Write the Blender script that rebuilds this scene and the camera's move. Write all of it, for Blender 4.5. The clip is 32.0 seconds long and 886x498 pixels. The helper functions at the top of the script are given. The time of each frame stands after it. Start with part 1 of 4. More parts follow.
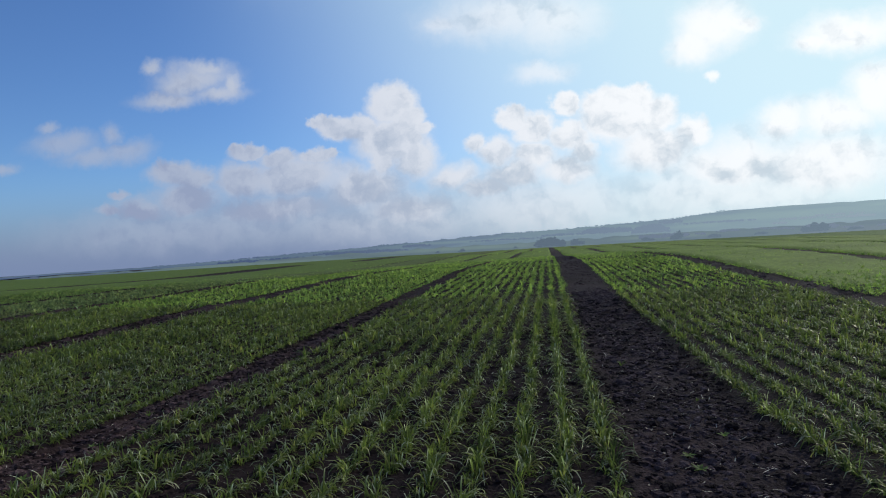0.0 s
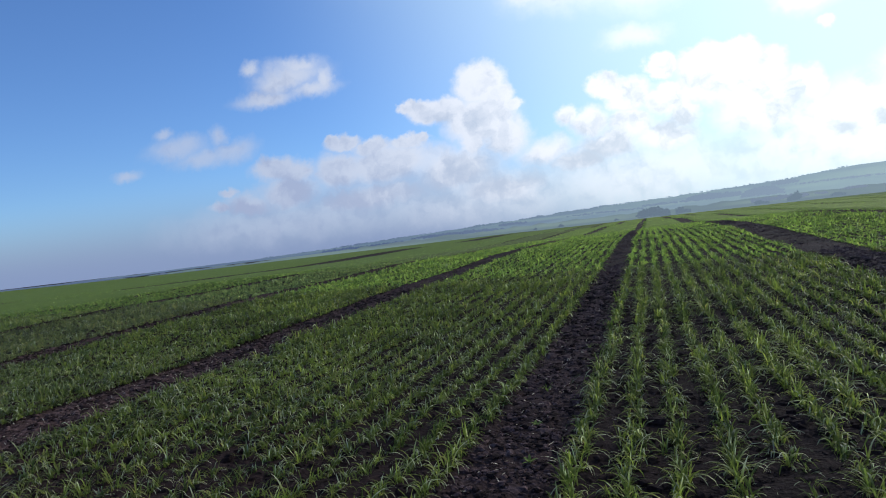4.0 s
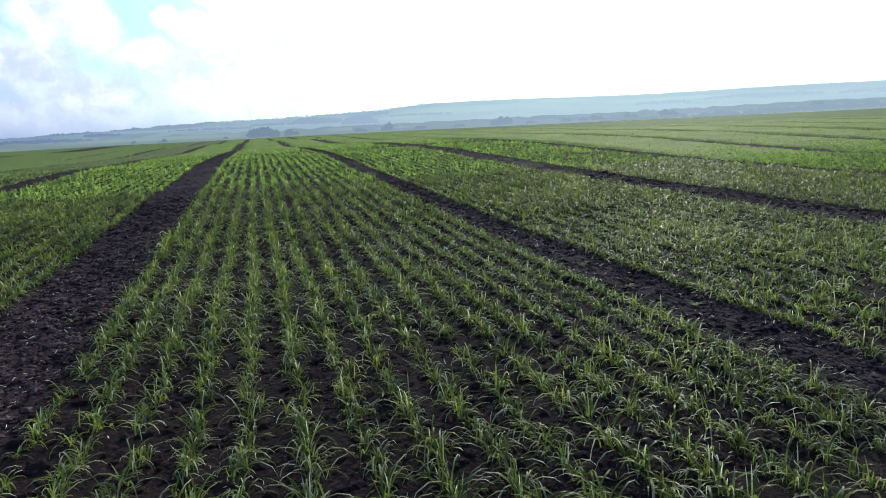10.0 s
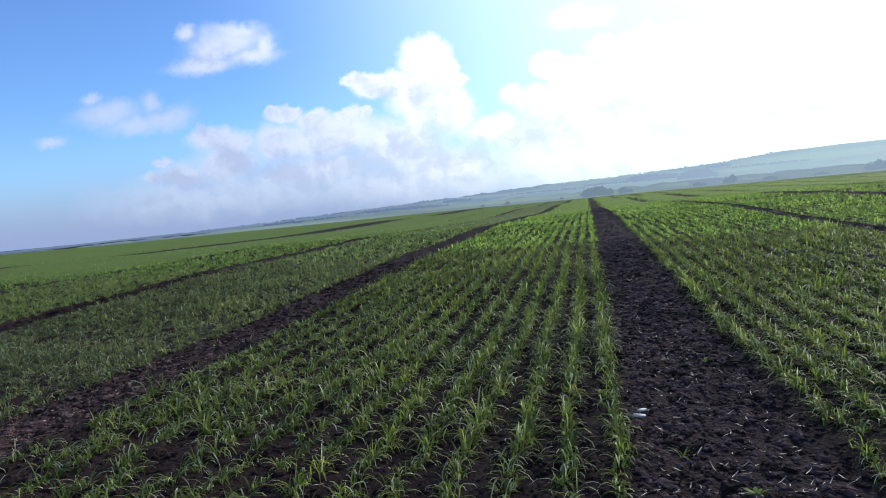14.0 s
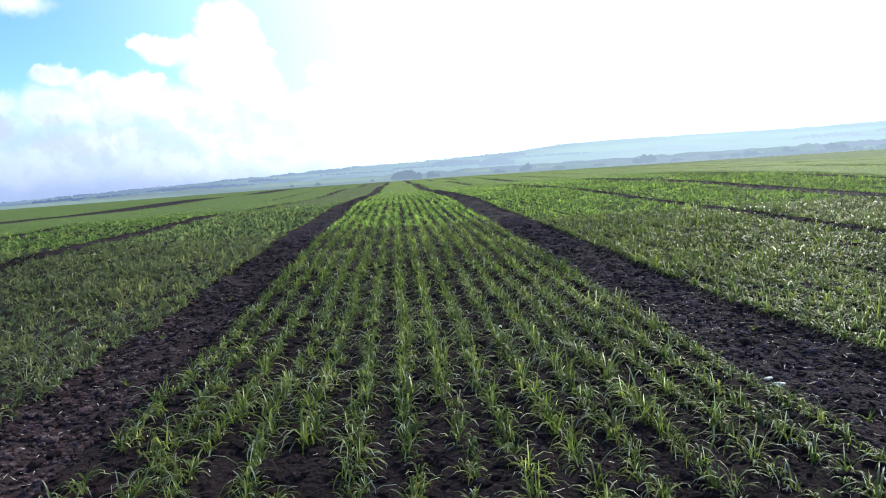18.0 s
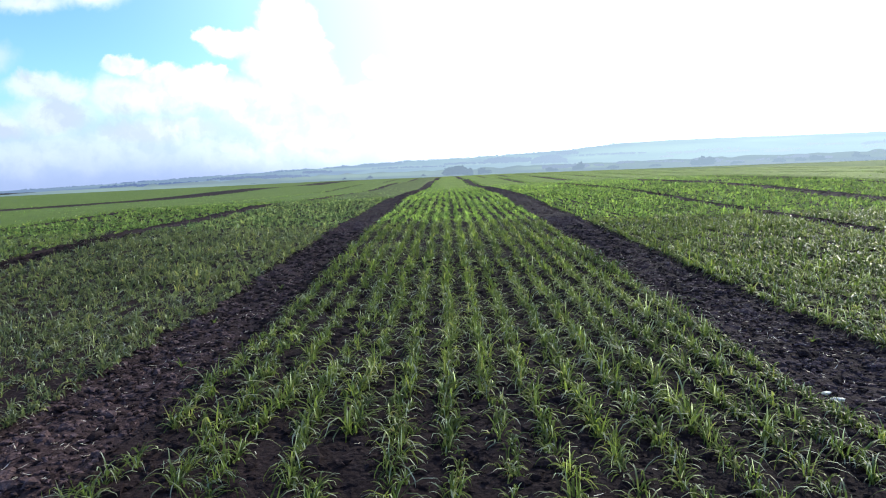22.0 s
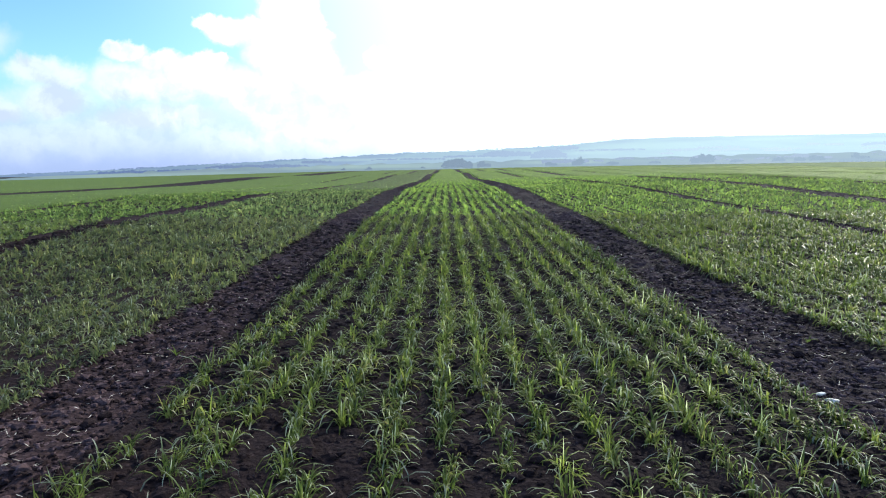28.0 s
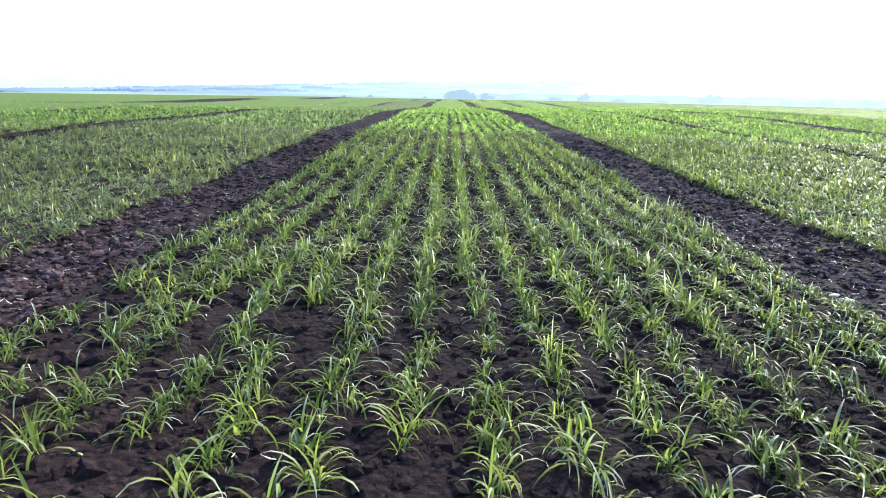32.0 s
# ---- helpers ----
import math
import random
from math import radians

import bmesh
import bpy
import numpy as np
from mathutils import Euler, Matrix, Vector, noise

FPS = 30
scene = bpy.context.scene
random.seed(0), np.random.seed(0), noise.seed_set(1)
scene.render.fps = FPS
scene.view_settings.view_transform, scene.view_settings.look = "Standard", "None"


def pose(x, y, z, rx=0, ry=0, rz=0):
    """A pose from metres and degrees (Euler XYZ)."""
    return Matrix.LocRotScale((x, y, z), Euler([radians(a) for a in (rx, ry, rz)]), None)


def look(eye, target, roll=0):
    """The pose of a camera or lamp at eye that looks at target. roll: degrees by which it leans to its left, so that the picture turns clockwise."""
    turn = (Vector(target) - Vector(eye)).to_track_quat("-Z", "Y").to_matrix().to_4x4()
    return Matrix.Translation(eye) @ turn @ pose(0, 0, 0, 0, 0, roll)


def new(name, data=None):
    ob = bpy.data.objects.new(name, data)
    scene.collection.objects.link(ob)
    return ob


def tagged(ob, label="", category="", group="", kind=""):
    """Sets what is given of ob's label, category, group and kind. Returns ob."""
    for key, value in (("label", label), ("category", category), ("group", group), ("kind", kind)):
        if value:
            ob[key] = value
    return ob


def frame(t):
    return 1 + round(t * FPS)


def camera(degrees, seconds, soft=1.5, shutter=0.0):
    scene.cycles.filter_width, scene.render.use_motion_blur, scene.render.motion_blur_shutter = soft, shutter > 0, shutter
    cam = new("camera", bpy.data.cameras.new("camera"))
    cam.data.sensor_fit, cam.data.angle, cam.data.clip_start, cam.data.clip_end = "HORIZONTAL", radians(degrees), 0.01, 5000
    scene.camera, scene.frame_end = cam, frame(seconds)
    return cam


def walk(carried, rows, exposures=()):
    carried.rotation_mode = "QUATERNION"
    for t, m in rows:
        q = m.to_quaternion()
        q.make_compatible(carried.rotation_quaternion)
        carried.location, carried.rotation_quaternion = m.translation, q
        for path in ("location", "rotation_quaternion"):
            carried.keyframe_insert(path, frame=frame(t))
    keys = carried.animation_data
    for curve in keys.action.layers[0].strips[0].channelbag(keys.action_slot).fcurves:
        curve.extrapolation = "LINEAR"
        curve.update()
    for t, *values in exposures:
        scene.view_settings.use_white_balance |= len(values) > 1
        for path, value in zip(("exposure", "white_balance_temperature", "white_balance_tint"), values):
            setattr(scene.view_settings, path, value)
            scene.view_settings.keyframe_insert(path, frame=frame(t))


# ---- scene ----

# ---- camera ----
cam = camera(70.42, 32.0, soft=1.1)
PATH = [
    (0, pose(-1.037, 0.000, 1.380, 89.99, 3.04, 9.43)),
    (0.5, pose(-1.401, 0.089, 1.386, 87.90, 4.41, 17.48)),
    (1, pose(-1.630, 0.144, 1.392, 87.94, 1.53, 23.69)),
    (1.5, pose(-1.915, 0.058, 1.398, 87.56, 2.00, 7.66)),
    (2, pose(-2.261, 0.019, 1.388, 87.77, 1.33, 7.21)),
    (2.5, pose(-2.561, 0.156, 1.371, 87.29, 4.87, 10.16)),
    (3, pose(-2.873, 0.125, 1.352, 87.38, 1.01, 3.40)),
    (3.5, pose(-3.274, 0.024, 1.378, 88.82, 1.88, 8.41)),
    (4, pose(-3.765, 0.032, 1.373, 88.83, 6.29, 18.16)),
    (4.5, pose(-4.122, 0.012, 1.374, 88.18, 2.96, 24.28)),
    (6.5, pose(-5.824, 0.503, 1.428, 86.13, 3.03, 13.73)),
    (7, pose(-6.100, 0.689, 1.435, 87.53, 2.58, 13.13)),
    (7.5, pose(-6.460, 0.636, 1.416, 85.15, 7.55, 9.99)),
    (8, pose(-6.746, 0.625, 1.400, 85.77, 6.21, 1.26)),
    (8.5, pose(-7.035, 0.462, 1.427, 83.74, 2.20, -4.55)),
    (9, pose(-7.211, 0.199, 1.407, 85.68, 3.04, -13.87)),
    (9.5, pose(-7.430, -0.055, 1.434, 84.25, 3.15, -14.69)),
    (10, pose(-7.703, -0.280, 1.434, 78.84, 2.55, -16.45)),
    (10.5, pose(-7.833, -0.424, 1.434, 84.18, -2.07, -11.97)),
    (11, pose(-7.953, -0.679, 1.417, 79.13, 3.33, -12.03)),
    (11.5, pose(-8.170, -0.691, 1.426, 80.90, 3.03, -13.04)),
    (12, pose(-8.618, -0.460, 1.398, 82.88, 6.33, 0.03)),
    (12.5, pose(-8.957, -0.332, 1.364, 84.61, 4.69, 12.16)),
    (13, pose(-9.331, -0.087, 1.393, 85.59, 5.31, 17.11)),
    (13.5, pose(-9.689, 0.107, 1.359, 84.01, 5.37, 9.40)),
    (14, pose(-10.106, 0.224, 1.371, 86.13, 5.20, 12.94)),
    (14.5, pose(-10.530, 0.450, 1.373, 87.90, 10.76, 13.37)),
    (16.5, pose(-11.850, 0.759, 1.376, 85.17, 3.69, 4.04)),
    (17, pose(-12.086, 0.608, 1.418, 81.81, 3.20, -1.78)),
    (17.5, pose(-12.118, 0.559, 1.392, 80.47, 5.04, -3.54)),
    (18, pose(-12.127, 0.571, 1.398, 83.15, 3.62, -4.30)),
    (18.5, pose(-12.128, 0.567, 1.392, 83.10, 3.29, -1.05)),
    (19, pose(-12.119, 0.572, 1.400, 82.31, 3.07, -0.03)),
    (19.5, pose(-12.130, 0.576, 1.388, 82.26, 3.05, 0.41)),
    (20, pose(-12.126, 0.577, 1.393, 82.57, 3.12, 0.35)),
    (20.5, pose(-12.125, 0.573, 1.395, 82.68, 3.19, -0.19)),
    (21, pose(-12.128, 0.576, 1.394, 82.63, 2.80, -0.01)),
    (21.5, pose(-12.127, 0.570, 1.395, 82.68, 2.50, -0.63)),
    (22, pose(-12.126, 0.569, 1.398, 83.01, 2.06, 0.34)),
    (22.5, pose(-12.118, 0.569, 1.398, 82.70, 2.09, 0.30)),
    (23, pose(-12.129, 0.579, 1.384, 82.62, 1.44, -0.58)),
    (23.5, pose(-12.127, 0.579, 1.380, 82.07, 2.42, -3.34)),
    (24, pose(-12.121, 0.591, 1.400, 82.11, 1.25, 0.55)),
    (24.5, pose(-12.127, 0.579, 1.389, 82.70, 1.27, -2.02)),
    (26.5, pose(-12.143, 0.572, 1.387, 82.96, 1.17, -1.55)),
    (27, pose(-12.141, 0.573, 1.393, 82.60, 0.62, -0.56)),
    (27.5, pose(-12.144, 0.574, 1.396, 82.52, 0.66, -0.05)),
    (28, pose(-12.125, 0.586, 1.400, 82.35, 0.92, 0.28)),
    (28.5, pose(-12.148, 0.578, 1.393, 82.47, 0.71, 0.20)),
    (29, pose(-12.148, 0.595, 1.392, 81.93, 0.42, 1.59)),
    (29.5, pose(-12.137, 0.581, 1.390, 81.89, 0.09, -1.87)),
    (30, pose(-12.138, 0.587, 1.396, 82.46, 0.03, -2.19)),
    (30.5, pose(-12.149, 0.590, 1.388, 82.48, 0.30, -2.03)),
    (31, pose(-12.174, 0.596, 1.389, 80.64, 0.04, -3.55)),
    (31.5, pose(-12.141, 0.655, 1.328, 74.20, -0.44, -6.70)),
    (32, pose(-12.056, 0.883, 1.021, 76.26, -1.32, 0.52)),
]
walk(cam, PATH, exposures=[(0.0, -0.71), (1.0, -0.27), (2.0, -0.27), (3.0, -0.08), (4.0, -0.38), (7.0, 0.0), (8.0, -0.25), (9.0, -0.36), (10.0, 0.09), (11.0, 0.11), (12.0, 0.4), (13.0, 0.38), (14.0, 0.0), (17.0, 0.12), (18.0, 0.43), (20.0, 0.45), (24.0, 0.49), (28.0, 0.48), (31.1, 0.53), (31.5, 0.98), (32.0, 1.46)])

# ---- world and sun ----
SUN_AZ, SUN_EL = radians(37), radians(31)     # clockwise from the row direction (+Y)
world = bpy.data.worlds.new("sky")
scene.world = world
world.use_nodes = True
wt = world.node_tree
wt.nodes.clear()


def wnode(kind, **props):
    n = wt.nodes.new(kind)
    for k, val in props.items():
        if k == "operation":
            n.operation = val
        elif k == "blend_type":
            n.blend_type = val
        elif k == "data_type":
            n.data_type = val
    return n


def feed(sock, val):
    if isinstance(val, bpy.types.NodeSocket):
        wt.links.new(val, sock)
    else:
        sock.default_value = val


def wmath(op, a, b=0.0, c=0.0, clamp=False):
    n = wnode("ShaderNodeMath", operation=op)
    n.use_clamp = clamp
    for s, val in zip(n.inputs, (a, b, c)):
        feed(s, val)
    return n.outputs[0]


def wvec(op, a, b=(0, 0, 0)):
    n = wnode("ShaderNodeVectorMath", operation=op)
    feed(n.inputs[0], a)
    feed(n.inputs[1], b)
    return n.outputs["Value"] if op in ("LENGTH", "DOT_PRODUCT") else n.outputs[0]


def wstep(val, lo, hi, a=0.0, b=1.0):
    n = wt.nodes.new("ShaderNodeMapRange")
    n.interpolation_type = "SMOOTHSTEP"
    for s, x in zip(n.inputs, (val, lo, hi, a, b)):
        feed(s, x)
    return n.outputs[0]


def wnoise(vec, scale, detail=5.0, rough=0.55, dist=0.0):
    n = wt.nodes.new("ShaderNodeTexNoise")
    feed(n.inputs["Vector"], vec)
    n.inputs["Scale"].default_value = scale
    n.inputs["Detail"].default_value = detail
    n.inputs["Roughness"].default_value = rough
    n.inputs["Distortion"].default_value = dist
    return n


def wmix(fac, a, b, mode="MIX"):
    n = wt.nodes.new("ShaderNodeMix")
    n.data_type, n.blend_type = "RGBA", mode
    feed(n.inputs[0], fac)
    feed(n.inputs[6], a)
    feed(n.inputs[7], b)
    return n.outputs[2]


# cumulus banks: centre and half size as (x / y, z / y, across, up) on the sky ahead
TOWER = [(-0.241, 0.243, 0.044, 0.031), (-0.213, 0.210, 0.030, 0.033), (-0.189, 0.196, 0.015, 0.013), (-0.245, 0.181, 0.067, 0.044),
    (-0.330, 0.210, 0.040, 0.021), (-0.363, 0.222, 0.020, 0.011), (-0.291, 0.210, 0.035, 0.024), (-0.261, 0.149, 0.029, 0.032),
    (-0.204, 0.145, 0.045, 0.037), (-0.145, 0.113, 0.055, 0.029), (-0.092, 0.092, 0.054, 0.025)]
LOW_BANK = [(-0.492, 0.181, 0.038, 0.015), (-0.517, 0.187, 0.014, 0.010), (-0.440, 0.166, 0.041, 0.016), (-0.376, 0.165, 0.039, 0.014),
    (-0.346, 0.170, 0.014, 0.009), (-0.414, 0.128, 0.116, 0.045), (-0.297, 0.106, 0.098, 0.053), (-0.505, 0.129, 0.070, 0.040),
    (-0.634, 0.155, 0.056, 0.026), (-0.593, 0.142, 0.049, 0.027), (-0.736, 0.124, 0.021, 0.012), (-0.696, 0.096, 0.069, 0.031),
    (-0.611, 0.107, 0.087, 0.038), (-0.758, 0.096, 0.037, 0.014), (-0.457, 0.078, 0.163, 0.034), (-0.222, 0.068, 0.104, 0.037)]
SECOND = [(-0.045, 0.204, 0.027, 0.020), (-0.011, 0.181, 0.038, 0.027), (-0.104, 0.168, 0.022, 0.020), (-0.070, 0.150, 0.036, 0.027),
    (-0.013, 0.137, 0.040, 0.029), (0.065, 0.142, 0.029, 0.025), (0.045, 0.166, 0.041, 0.025), (0.034, 0.114, 0.054, 0.031),
    (-0.046, 0.111, 0.063, 0.031)]
BRIGHT_BANK = [(0.099, 0.212, 0.040, 0.029), (0.133, 0.218, 0.037, 0.022), (0.165, 0.187, 0.046, 0.031), (0.119, 0.182, 0.064, 0.036),
    (0.039, 0.213, 0.023, 0.020), (0.225, 0.156, 0.028, 0.028), (0.170, 0.130, 0.074, 0.046)]
RIGHT_BANK = [(0.263, 0.312, 0.058, 0.039), (0.301, 0.310, 0.035, 0.015), (0.232, 0.288, 0.034, 0.033), (0.450, 0.285, 0.076, 0.030),
    (0.401, 0.274, 0.031, 0.017), (0.353, 0.162, 0.043, 0.031), (0.426, 0.164, 0.060, 0.033), (0.480, 0.192, 0.044, 0.046),
    (0.256, 0.237, 0.010, 0.009), (0.283, 0.104, 0.107, 0.047), (0.400, 0.096, 0.115, 0.048)]
TOP_BANK = [(-0.059, 0.363, 0.108, 0.036), (0.028, 0.345, 0.072, 0.040), (-0.146, 0.358, 0.037, 0.015), (0.005, 0.267, 0.046, 0.017)]
SMALL_CLOUD = [(-0.583, 0.315, 0.075, 0.027), (-0.614, 0.312, 0.045, 0.030), (-0.566, 0.331, 0.048, 0.018), (-0.514, 0.299, 0.020, 0.026),
    (-0.544, 0.287, 0.054, 0.018), (-0.664, 0.343, 0.021, 0.015), (-0.633, 0.285, 0.068, 0.017)]
WISPS = [(-0.847, 0.221, 0.068, 0.021), (-0.786, 0.198, 0.070, 0.018), (-0.723, 0.201, 0.055, 0.020), (-0.745, 0.233, 0.021, 0.016),
    (-0.875, 0.250, 0.022, 0.011), (-0.824, 0.227, 0.036, 0.019),
    (-0.971, 0.188, 0.035, 0.011)]
HAZE_BANK = [(-0.614, 0.059, 0.285, 0.044), (-0.290, 0.054, 0.234, 0.045), (-0.013, 0.064, 0.180, 0.054), (0.281, 0.070, 0.233, 0.056)]
SHADED_FOLDS = [(-0.517, 0.094, 0.068, 0.020), (-0.415, 0.107, 0.074, 0.018), (-0.297, 0.092, 0.043, 0.024), (-0.228, 0.110, 0.021, 0.039),
    (-0.338, 0.068, 0.080, 0.017), (0.045, 0.136, 0.031, 0.018), (-0.058, 0.128, 0.031, 0.020), (-0.083, 0.091, 0.054, 0.020),
    (0.143, 0.096, 0.031, 0.020), (0.336, 0.095, 0.032, 0.015), (0.352, 0.151, 0.024, 0.011), (-0.059, 0.372, 0.081, 0.025),
    (-0.595, 0.116, 0.037, 0.015), (-0.704, 0.089, 0.054, 0.015), (-0.244, 0.185, 0.019, 0.019), (-0.311, 0.195, 0.024, 0.009),
    (-0.600, 0.297, 0.061, 0.013), (0.212, 0.144, 0.013, 0.017)]

way = wt.nodes.new("ShaderNodeTexCoord").outputs["Generated"]
sep = wt.nodes.new("ShaderNodeSeparateXYZ")
feed(sep.inputs[0], way)
ahead = wmath("MAXIMUM", sep.outputs[1], 0.08)
sky_u = wmath("DIVIDE", sep.outputs[0], ahead)
sky_v = wmath("DIVIDE", sep.outputs[2], ahead)
uv = wt.nodes.new("ShaderNodeCombineXYZ")
feed(uv.inputs[0], sky_u)
feed(uv.inputs[1], sky_v)
uvv = uv.outputs[0]
centred = (0.5, 0.5, 0.5)
puffs = wvec("MULTIPLY", wvec("SUBTRACT", wnoise(uvv, 17.0, 4.0, 0.6).outputs["Color"], centred), (0.042, 0.036, 0.0))
curls = wvec("MULTIPLY", wvec("SUBTRACT", wnoise(uvv, 62.0, 3.0, 0.6).outputs["Color"], centred), (0.015, 0.014, 0.0))
warped = wvec("ADD", wvec("ADD", uvv, puffs), curls)
# relief of the heaps: how much more cloud lies towards the sun
lumps = wnoise(warped, 15.0, 5.0, 0.58).outputs[0]
lumps_sunward = wnoise(wvec("ADD", warped, (0.012, 0.016, 0.0)), 15.0, 5.0, 0.58).outputs[0]
facing = wmath("SUBTRACT", lumps, lumps_sunward)
edge_bulge = wmath("MULTIPLY", wmath("SUBTRACT", lumps, 0.5), 0.55)


def bank(blobs, blend=0.22):
    near = None
    for cu, cv, ru, rv in blobs:
        d = wvec("LENGTH", wvec("MULTIPLY", wvec("SUBTRACT", warped, (cu, cv, 0)), (1 / ru, 1 / rv, 0)))
        near = d if near is None else wmath("SMOOTH_MIN", near, d, blend)
    return near


def puff(blobs, outer, inner, amount):
    return wmath("MULTIPLY", wstep(wmath("ADD", bank(blobs), edge_bulge), outer, inner), amount)


core = wmath("MINIMUM", bank(TOWER), wmath("MINIMUM", bank(SECOND), wmath("MINIMUM", bank(LOW_BANK), bank(BRIGHT_BANK))))
heap = wmath("ADD", core, edge_bulge)
soft_edge = wstep(sky_v, 0.22, 0.07, 0.50, 0.98)
solid = wmath("MULTIPLY", wstep(heap, 1.22, wmath("SUBTRACT", 1.22, soft_edge)), 0.94)
bases = puff(HAZE_BANK, 1.4, 0.2, 0.62)
shape = wmath("MAXIMUM", wmath("MAXIMUM", puff(WISPS, 1.6, 0.1, 0.72), puff(SMALL_CLOUD, 1.5, 0.15, 0.92)),
              wmath("MAXIMUM", puff(RIGHT_BANK, 1.45, 0.35, 0.9), puff(TOP_BANK, 1.6, 0.2, 0.62)))
shape = wmath("MAXIMUM", solid, wmath("MAXIMUM", shape, bases))
folds = wstep(bank(SHADED_FOLDS, 0.5), 1.9, 0.0)
# scattered high cloud all round, and the pale haze that hides the sky low down
loose = wnoise(way, 2.3, 8.0, 0.62, 0.3)
scatter = wmath("MULTIPLY", wstep(loose.outputs[0], 0.54, 0.74), wstep(sky_v, 0.36, 0.66))
behind = wmath("MULTIPLY", wstep(loose.outputs[0], 0.50, 0.70), wstep(sep.outputs[1], 0.35, -0.05))
cover = wmath("MAXIMUM", wmath("MULTIPLY", shape, wstep(sep.outputs[1], 0.1, 0.3)), wmath("MAXIMUM", wmath("MULTIPLY", scatter, 0.55), wmath("MULTIPLY", behind, 0.8)))

sky = wt.nodes.new("ShaderNodeTexSky")
sky.sky_type = "NISHITA"
sky.sun_disc = False
sky.sun_elevation, sky.sun_rotation = SUN_EL, SUN_AZ
sky.air_density, sky.dust_density, sky.ozone_density, sky.altitude = 1.0, 0.5, 3.0, 100
blue = wvec("MULTIPLY", sky.outputs[0], (0.104, 0.142, 0.198))
sun_way = (math.sin(SUN_AZ) * math.cos(SUN_EL), math.cos(SUN_AZ) * math.cos(SUN_EL), math.sin(SUN_EL))
toward = wvec("DOT_PRODUCT", way, sun_way)
glare = wstep(toward, 0.55, 1.0)
# thick middles and undersides are grey-blue, rims and heads that face the sun are white
thick = wmath("MULTIPLY", wstep(heap, 1.10, 0.30), 0.26)
under = wmath("ADD", wmath("ADD", thick, wmath("MULTIPLY", facing, -2.6)), wmath("MULTIPLY", wstep(sky_v, 0.16, 0.05), 0.30))
under = wstep(wmath("ADD", under, wmath("MULTIPLY", folds, 0.38)), -0.05, 1.0)
silver = wstep(toward, 0.30, 0.98)
cloud_dark = wmix(silver, (0.48, 0.57, 0.83, 1), (0.98, 1.12, 1.24, 1))
cloud_lit = wmix(silver, (0.64, 0.74, 0.97, 1), (1.68, 1.70, 1.72, 1))
cloud = wmix(under, cloud_lit, cloud_dark)
clear = wmix(wmath("MULTIPLY", wstep(sky_v, 0.17, 0.0), 0.90), blue, wmix(glare, (0.31, 0.41, 0.70, 1), (0.95, 1.05, 1.15, 1)))
veil = wmath("MULTIPLY", wmath("POWER", wstep(toward, 0.38, 0.97), 1.5), 0.94)
clear = wmix(veil, clear, (1.12, 1.46, 1.56, 1))
low_soft = wstep(sky_v, -0.02, 0.05, 0.65, 1.0)
final = wmix(wmath("MULTIPLY", cover, low_soft), clear, cloud)
bg = wt.nodes.new("ShaderNodeBackground")
feed(bg.inputs[0], final)
bg.inputs[1].default_value = 1.0
out = wt.nodes.new("ShaderNodeOutputWorld")
wt.links.new(bg.outputs[0], out.inputs[0])

sun_data = bpy.data.lights.new("sun", "SUN")
sun_data.energy, sun_data.angle, sun_data.color = 5.0, radians(0.6), (1.0, 0.95, 0.86)
sun = new("sun", sun_data)
sun.matrix_world = look(Vector(sun_way) * 200, (0, 0, 0))

# ---- materials ----


def material(name):
    m = bpy.data.materials.new(name)
    m.use_nodes = True
    nt = m.node_tree
    bsdf = nt.nodes["Principled BSDF"]
    return m, nt, bsdf


def ramp(nt, fac, stops):
    r = nt.nodes.new("ShaderNodeValToRGB")
    el = r.color_ramp.elements
    while len(el) < len(stops):
        el.new(0.5)
    for e, (p, c) in zip(el, stops):
        e.position, e.color = p, (*c, 1)
    nt.links.new(fac, r.inputs[0])
    return r.outputs[0]


def tex_noise(nt, scale, detail=4.0, rough=0.55, coord=None):
    n = nt.nodes.new("ShaderNodeTexNoise")
    n.inputs["Scale"].default_value = scale
    n.inputs["Detail"].default_value = detail
    n.inputs["Roughness"].default_value = rough
    if coord is None:
        coord = nt.nodes.new("ShaderNodeNewGeometry").outputs["Position"]
    nt.links.new(coord, n.inputs["Vector"])
    return n.outputs[0]


def mix(nt, fac, a, b, mode="MIX"):
    n = nt.nodes.new("ShaderNodeMix")
    n.data_type, n.blend_type = "RGBA", mode
    for s, val in ((n.inputs[0], fac), (n.inputs[6], a), (n.inputs[7], b)):
        if isinstance(val, bpy.types.NodeSocket):
            nt.links.new(val, s)
        else:
            s.default_value = val
    return n.outputs[2]


def bump(nt, bsdf, height, strength, distance):
    b = nt.nodes.new("ShaderNodeBump")
    b.inputs["Strength"].default_value, b.inputs["Distance"].default_value = strength, distance
    nt.links.new(height, b.inputs["Height"])
    nt.links.new(b.outputs[0], bsdf.inputs["Normal"])


